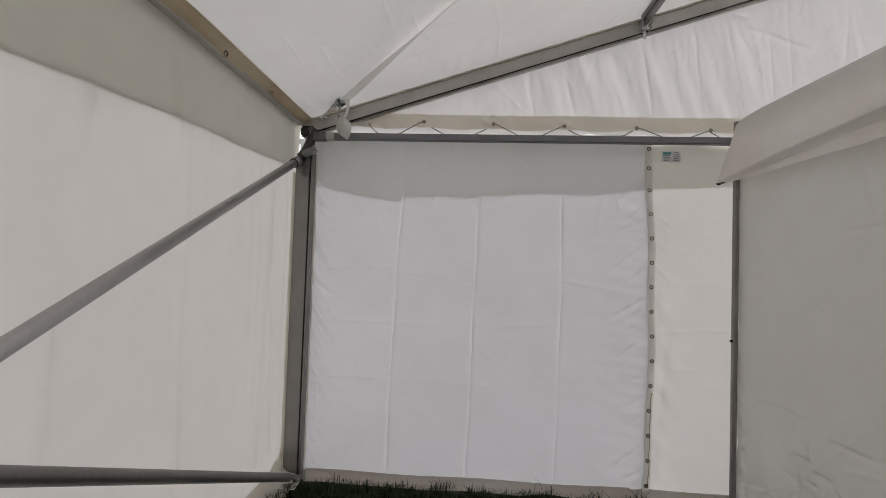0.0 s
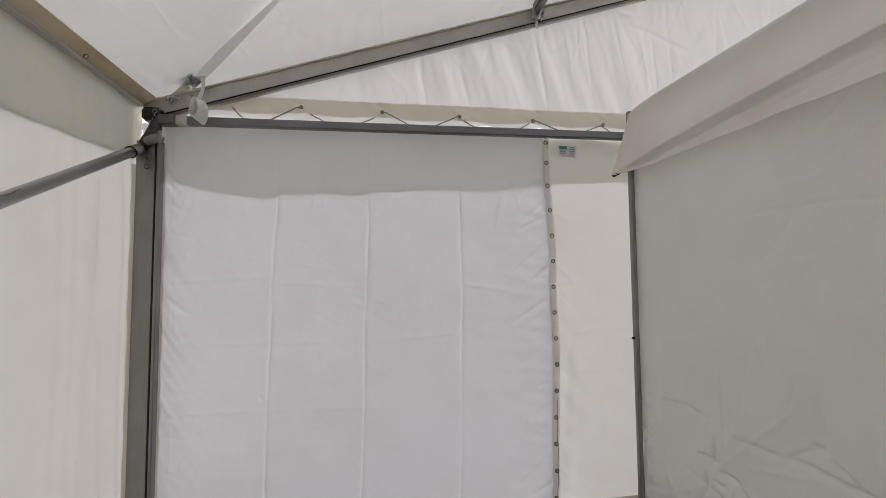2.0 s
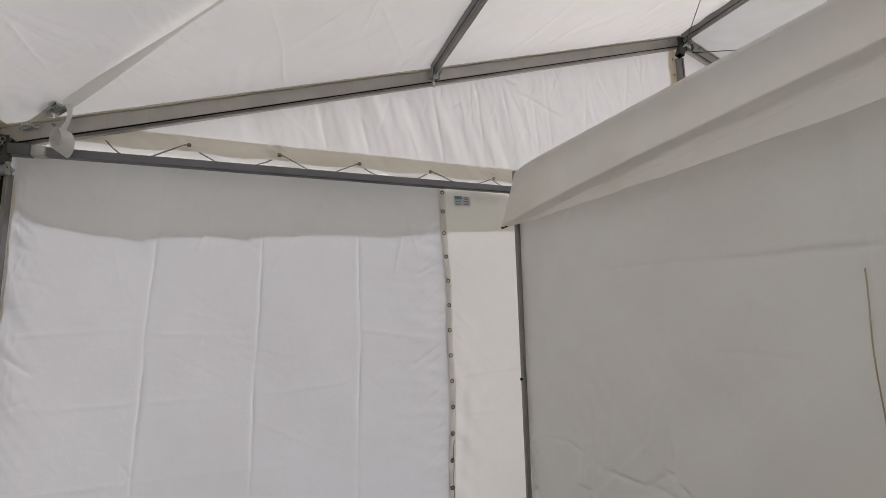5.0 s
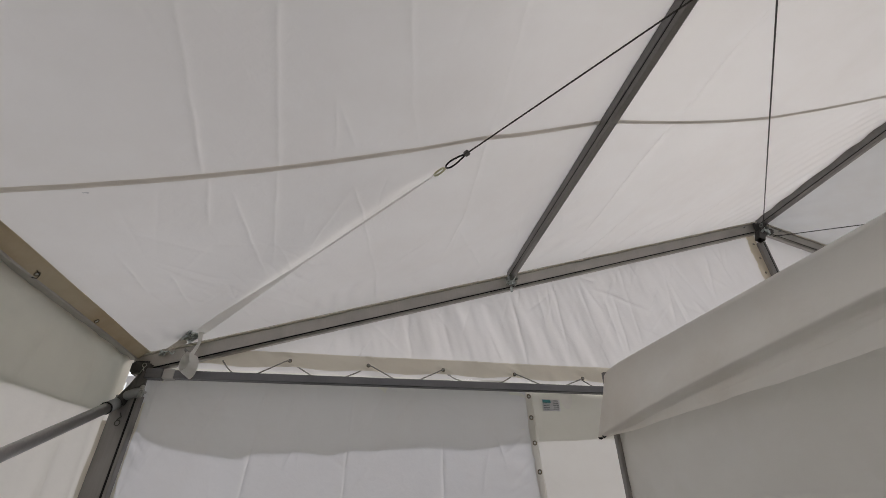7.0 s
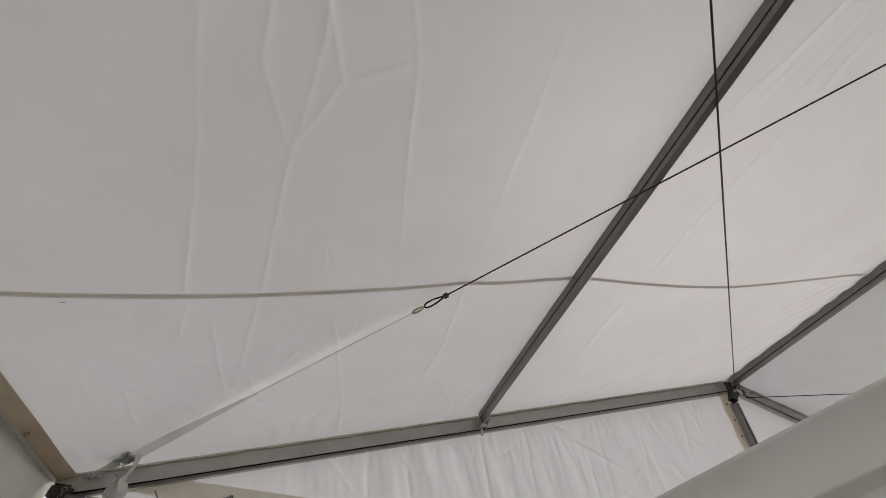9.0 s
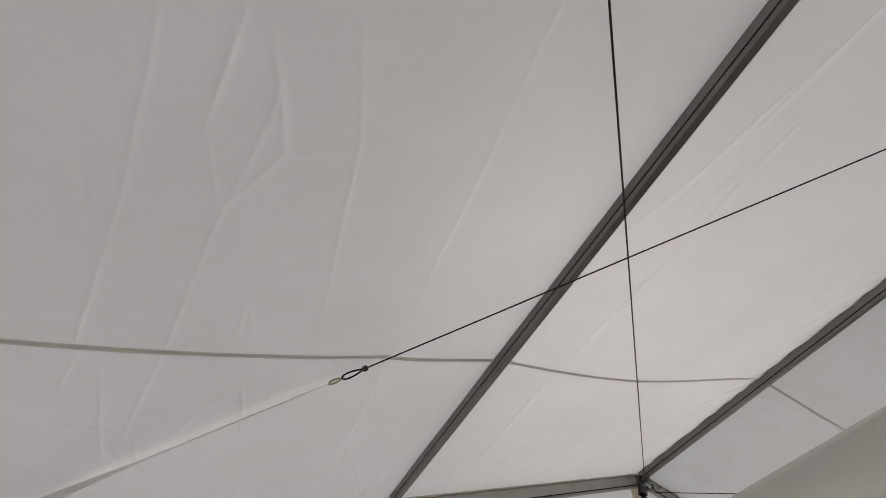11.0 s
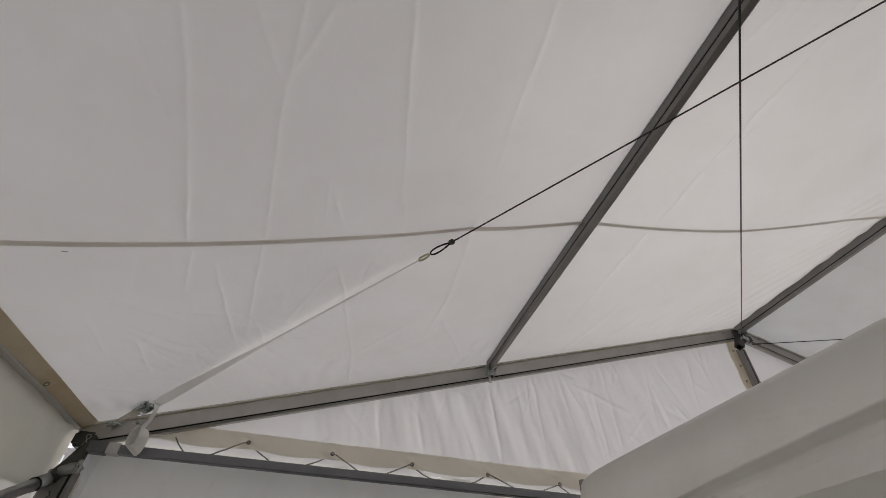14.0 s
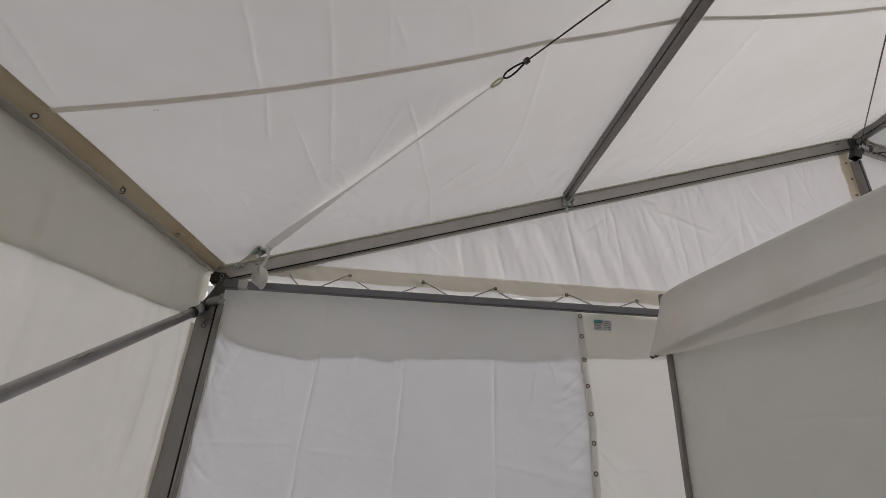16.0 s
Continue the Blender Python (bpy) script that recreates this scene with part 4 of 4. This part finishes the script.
# ---- wind bracing under the roof ----
def build_strap():
    strap = empty("tension_strap", "white webbing strap with ratchet and loose end", "strap")
    a, b = A0 + Vector((0.012, -0.014, 0.004)), along(W0, A1, 0.2815)
    way = (b - a).normalized()
    seen = Vector((-0.27, 2.0, 1.06))
    flat = way.cross(seen).normalized()
    edge = way.cross(flat)
    n = 60
    rows = []
    for side in (-0.5, -0.25, 0.25, 0.5):
        row = []
        for k in range(n):
            f = k / (n - 1)
            turn = radians(8 + 76 * min(1, f / 0.50) ** 0.9)
            d = flat * math.cos(turn) + edge * math.sin(turn)
            row.append(along(a, b, f) + d * side * 0.050 * (1 - 0.45 * max(0, (f - 0.9) / 0.1)))
        rows.append([tuple(p) for p in row])
    sheet("webbing", np.array(rows), WEB, strap, "flat white webbing")
    # ratchet
    m = Matrix.Translation(A0 + Vector((-0.022, -0.004, -0.012))) @ way.to_track_quat("X", "Z").to_matrix().to_4x4() @ Matrix.Scale(1.05, 4)
    bm = bmesh.new()
    for s in (-0.024, 0.024):
        block(bm, (0.115, 0.003, 0.030), m @ pose(-0.010, s, 0.0), 0.001)
    block(bm, (0.05, 0.044, 0.016), m @ pose(-0.012, 0, -0.004), 0.003)
    part("ratchet_frame", bm, RATCHET, strap, "zinc ratchet cheeks")
    part("spool", pipe(bmesh.new(), [m @ Vector((0.028, -0.036, 0)), m @ Vector((0.028, 0.036, 0))], 0.010, 12), RATCHET, strap)
    bm = bmesh.new()
    for s in (-0.033, 0.033):
        block(bm, (0.090, 0.003, 0.018), m @ pose(-0.012, s, 0.016, 0, 12, 0), 0.001)
        pipe(bm, [m @ Vector((0.028, s - 0.004, 0)), m @ Vector((0.028, s + 0.004, 0))], 0.018, 14)
    pipe(bm, [m @ Vector((-0.055, -0.036, 0.024)), m @ Vector((-0.055, 0.036, 0.024))], 0.006, 10)
    part("handle", bm, RATCHET, strap, "zinc ratchet handle")
    # short fixed strap from the ratchet down to the anchor bolt on the rafter
    bolt, end = Vector((0.053, -0.062, 2.292)), Vector((0.142, -0.060, 2.374))
    lean = (end - bolt).normalized()
    across = lean.cross(Vector((-0.27, 2.0, 1.06))).normalized()
    rows = []
    for side in (-0.5, 0.0, 0.5):
        rows.append([tuple(bolt + (end - bolt) * (k / 9) + across * side * 0.040 * (0.55 + 0.45 * k / 9) + Vector((0, 0.004 * math.sin(k * 0.35), 0))) for k in range(10)])
    sheet("fixed_strap", np.array(rows), WEB_DULL, strap, "short dull strap to the anchor bolt")
    tube("anchor_bolt", [bolt + Vector((0, -0.025, 0)), bolt + Vector((0, 0.04, 0))], 0.009, RATCHET, strap, "anchor bolt", 8)
    bm = block(bmesh.new(), (0.030, 0.010, 0.026), pose(bolt.x, bolt.y - 0.006, bolt.z), 0.003)
    pipe(bm, [bolt + Vector((-0.012, -0.012, -0.016)), bolt + Vector((0.006, -0.018, 0.004)), bolt + Vector((0.030, -0.014, 0.008)), bolt + Vector((0.052, -0.012, -0.006)), bolt + Vector((0.060, -0.010, 0.010))], 0.004, 8)
    part("hook", bm, RATCHET, strap)
    # the loose end hangs down and is wound into a coil
    top = A0 + Vector((0.030, -0.03, 0.004))
    rows = []
    for side in (-0.5, 0.0, 0.5):
        row = []
        for k in range(30):
            f = k / 29
            x = 0.012 * math.sin(f * 3.5) - 0.008 * f
            wide = 0.030 * (1 - 0.35 * math.sin(f * 3.1))
            row.append(tuple(top + Vector((x + side * wide * (1 - 0.4 * f), -0.008 * f + side * wide * 0.7 * f, -0.135 * f))))
        rows.append(row)
    sheet("loose_end", np.array(rows), WEB, strap, "loose strap end hanging down")
    c = top + Vector((-0.010, -0.004, -0.186))
    side = Vector((-0.52, -0.85, 0.10)).normalized()
    flat = Vector((0.85, -0.52, 0.0)).normalized()
    rows = []
    for e in (-0.5, -0.3, -0.1, 0.1, 0.3, 0.5):
        row = []
        for k in range(120):
            t = math.pi / 2 + k / 119 * 2 * math.pi * 3.3
            r = 0.027 + 0.0014 * t / 2.6
            pinch = 1.25 + 0.35 * max(0.0, math.sin(t)) ** 2
            drop = -0.016 * (0.5 - e) * max(0.0, -math.sin(t))
            wob = 0.003 * math.sin(t * 1.3) + 0.0025 * math.sin(t * 3.1) + 0.0015 * math.sin(t * 7.3 + 5 * e)
            row.append(tuple(c + flat * (r * math.cos(t) + wob) + Vector((0, 0, r * math.sin(t) * pinch + drop)) + side * (e * 0.056 + wob)))
        rows.append(row)
    sheet("coil", np.array(rows), WEB, strap, "wound coil of spare webbing")


build_strap()


LINK = metal("yellow_passivated_zinc", (0.62, 0.60, 0.42), 0.4)


def build_wires():
    ring, clamp = along(W0, A1, 0.277), along(W0, A1, 0.3062)
    way = (A1 - W0).normalized()
    flat = way.cross(Vector((-0.27, 2.0, 1.06))).normalized()
    wire = empty("wire_cable", "dark steel wire cable hooked to the webbing strap", "cable", group="wire cables")
    tube("wire", [clamp, A1], 0.0032, WIRE, wire, sides=8)
    # thimble loop, drawn to a point at the clamp
    mid = along(W0, A1, 0.2978)
    loop = []
    for k in range(20):
        t = 2 * math.pi * k / 20
        loop.append(mid + way * (0.046 * math.cos(t)) + flat * (0.0098 * math.sin(t) * (1 - 0.45 * math.cos(t))))
    tube("thimble_loop", loop, 0.0035, INK, wire, "black wire loop", 8, True)
    m = Matrix.Translation(clamp + way * 0.006) @ way.to_track_quat("X", "Z").to_matrix().to_4x4()
    part("clamp", block(bmesh.new(), (0.022, 0.020, 0.018), m, 0.003), DARK, wire, "crimped clamp")
    c = along(W0, A1, 0.2845)
    link = []
    for k in range(16):
        t = 2 * math.pi * k / 16
        link.append(c + way * (0.027 * math.cos(t)) + flat * (0.0068 * math.sin(t)))
    tube("quick_link", link, 0.0040, LINK, wire, "yellowish quick link", 8, True)
    for a, b in ((B0, B1), (C0, C1)):
        wire = empty("wire_cable", "dark steel wire cable strung from the ridge joint", "cable", group="wire cables")
        tube("wire", [a, b], 0.0032, WIRE, wire, sides=8)
        d = (b - a).normalized()
        tube("crimp", [a + d * 0.03, a + d * 0.06], 0.006, DARK, wire, "crimped end", 8)


build_wires()


# ---- partition ----
def screen_x(y):
    return 2.335 + 0.05 * (-y - 0.53)


def build_partition():
    wall = empty("partition_wall", "grey white fabric partition hung over a pole rail", "partition", "structure")
    y = np.concatenate([np.arange(-0.526, -1.75, -0.006), np.arange(-1.75, -BAY, -0.014)])
    z = np.linspace(0.02, 1.96, 300)
    yy, zz = np.meshgrid(y, z)
    start = np.clip((-yy - 0.532) / 0.12, 0, 1)
    x = screen_x(yy) + 0.012 + start * (0.014 + 0.010 * ripple(yy, zz, (1.6, 1.9), 61) + 0.004 * ripple(yy, zz, (0.5, 0.6), 62))
    folds = ((-0.64, 0.81, -0.79, 0.828, 4), (-0.79, 0.828, -0.91, 0.813, 4), (-1.05, 0.783, -1.24, 0.788, 6), (-1.24, 0.788, -1.37, 0.786, 9),
             (-1.37, 0.786, -1.75, 0.75, 12), (-1.31, 0.862, -1.35, 0.855, 9), (-1.23, 0.789, -1.31, 0.845, 6), (-0.96, 0.632, -1.04, 0.624, 10),
             (-0.92, 0.584, -0.97, 0.573, 9), (-0.89, 0.593, -0.88, 0.525, 9), (-0.88, 0.525, -0.81, 0.449, 9), (-0.94, 0.737, -0.92, 0.637, 6),
             (-1.05, 0.615, -1.15, 0.526, 10), (-0.97, 0.566, -0.95, 0.425, 8), (-1.37, 0.831, -1.46, 0.775, 6), (-0.86, 0.658, -0.95, 0.658, 5),
             (-1.34, 0.992, -1.35, 0.859, 4), (-0.99, 1.57, -1.41, 1.566, 3), (-1.41, 1.566, -1.95, 1.555, 5), (-1.93, 1.9, -1.91, 1.2, 7),
             (-1.91, 1.2, -1.90, 0.3, 7), (-1.15, 0.62, -1.35, 0.42, 6), (-0.9, 0.35, -1.1, 0.55, 5), (-1.02, 0.60, -1.0, 0.50, -8),
             (-1.09, 0.56, -1.04, 0.47, 7), (-1.3, 0.70, -1.33, 0.60, 5))
    x += 1.3 * creases(yy, zz, folds, 0.0048) + creases(yy, zz, crumples(60, (-3.0, -0.6), (0.1, 1.9), 64, 1.6, 1.5), 0.012)
    x -= creases(yy, zz, crumples(26, (-1.15, -0.8), (0.3, 0.72), 65, 4.0, 1.6), 0.006)
    edge = np.exp(-np.abs(yy + 0.528) / 0.05)
    x += 0.004 * edge * np.sin(zz * 24 + 2 * np.sin(zz * 5))
    yy = yy + 0.005 * edge * np.sin(zz * 17 + 1.3 * np.sin(zz * 4))
    x -= 0.009 * np.exp(-((yy + 0.56) / 0.03) ** 2) * np.clip((1.0 - zz) / 0.3, 0.3, 1) * ripple(zz, yy, (0.16, 0.2), 66)
    sheet("screen", np.stack([x, yy, zz], -1), SCREEN, wall, "grey white screen with faint creases")
    h = np.linspace(0.25, 1.50, 120)
    mid = -1.932 + 0.016 * np.clip((1.9 - h) / 0.7, 0, 1) + 0.003 * np.sin(h * 14)
    rows = [np.stack([screen_x(mid) + 0.008 - 0.002 * (k == 1) + 0.016 * np.sin(h * 9 + 1) ** 2, mid + d, h], -1) for k, d in enumerate((-0.0018, 0.0, 0.0018))]
    sheet("seam_edge", np.array(rows), HEM, wall, "brownish sewn seam edge")
    pole = empty("partition_pole", "slim grey metal pole at the partition's edge", "pole")
    beam("shaft", (2.331, -0.53, 0.0), (2.333, -0.53, 2.15), (0, 1, 0), 0.022, 0.026, ALU, pole).location = (0, -0.010, 0)
    tube("bolt_head", [(2.31, -0.53, 1.064), (2.325, -0.53, 1.064)], 0.006, INK, pole, "dark bolt head", 8)
    tagged(tube("partition_rail", [(2.350, -0.528, 2.128), (screen_x(-BAY) + 0.015, -BAY, 2.128)], 0.017, TUBE, sides=14),
           "metal tube rail under the folded partition cloth", "rail")
    # the cloth thrown over the rail, its loose side hanging down
    u = np.arange(0, 3.65, 0.014)
    s = np.linspace(0, 1, 150)
    uu, ss = np.meshgrid(u, s)
    yy = -0.535 - uu
    bottom = 1.836 + 0.012 * np.exp(-uu / 0.16) + 0.012 * np.clip(uu, 0, 2.6) + 0.004 * np.sin(uu * 4.1) + 0.0015 * np.sin(uu * 17)
    fold = 1.850 + 0.112 * np.clip(uu, 0, 2.4) - 0.019 * np.clip(uu, 0, 2.4) ** 2 + 0.004 * np.sin(uu * 3.3)
    top = 2.168
    turn = np.clip(ss / 0.10, 0, 1) * np.pi / 2
    hang = np.clip((ss - 0.10) / 0.90, 0, 1)
    z = np.where(ss < 0.10, top - 0.03 + 0.03 * np.cos(turn), top - 0.03 + (bottom - top + 0.03) * hang)
    # the upper face swells outwards, rolls under at the fold and leaves a loose lip below it
    rise = z - fold
    face = 0.030 + 0.046 * np.clip((top - 0.03 - z) / (top - 0.03 - fold), 0, 1.1) ** 1.3
    under = np.clip((0.016 - rise) / 0.027, 0, 1)
    under = under * under * (3 - 2 * under) * np.clip(0.25 + uu / 0.35, 0, 1)
    crease = 0.005 * np.exp(-np.abs(rise + 0.034 + 0.01 * np.sin(uu * 2.1)) / 0.006) * np.clip((uu - 0.7) / 0.2, 0, 1) * np.clip((1.5 - uu) / 0.2, 0, 1)
    out = np.where(ss < 0.10, 0.030 * np.sin(turn), face - 0.044 * under + 0.38 * np.clip(-0.012 - rise, 0, 1) - crease)
    out += (0.003 * ripple(uu, z, (0.7, 0.5), 71) + 0.0035 * ripple(uu + 0.5 * z, z, (0.30, 1.1), 72)) * hang
    tucks = ((0.02, 2.10, 0.07, 1.93, 3), (0.10, 2.13, 0.22, 2.00, 4), (0.24, 2.14, 0.30, 2.02, 3), (0.42, 1.98, 0.62, 2.06, 3),
             (0.70, 2.12, 0.82, 2.00, 3), (0.05, 1.92, 0.30, 1.97, -2), (0.95, 2.08, 1.20, 2.03, 3), (1.30, 2.14, 1.38, 2.04, 3))
    out += 0.8 * creases(uu, z, tucks, 0.009) * hang
    flare = np.exp(-uu / 0.06)
    yy = yy + 0.078 * hang * np.exp(-uu / 0.30)
    z = z - 0.02 * flare * (1 - hang)
    pts = np.stack([screen_x(yy) + 0.015 - out, yy, z], -1)
    cloth = sheet("top_flap", pts, FLAP, wall, "loose top flap folded over the rail")
    back = np.stack([screen_x(yy) + 0.015 + np.where(ss < 0.10, 0.03 * np.sin(turn), 0.03), yy, np.minimum(z, top)], -1)
    sheet("back_flap", back[:60:5, ::4], SCREEN, wall)
    f = np.linspace(0, 1, 30)
    rows = []
    for d in np.linspace(0, 1, 8):
        rows.append(np.stack([2.335 - 0.056 * f ** 0.8 + 0.026 * d, -0.530 + 0.086 * f - 0.03 * d, 2.120 - 0.268 * f + 0.010 * d], -1))
    sheet("inner_layer", np.array(rows), FLAP, cloth, "inner layer at the flap's open end")
    for k, (dy, dz) in enumerate(((-0.448, 1.850), (-0.460, 1.847), (-0.490, 1.849))):
        tube("cord_end", [(2.281, dy, dz + 0.006), (2.279, dy - 0.012, dz - 0.003), (2.279, dy - 0.03, dz - 0.001)], 0.003, INK, cloth, "dark cord end", 6)


FLAP = tarpaulin("flap_fabric", (0.93, 0.912, 0.872), (0.95, 0.935, 0.89), 0.22, stain=0.10)
build_partition()
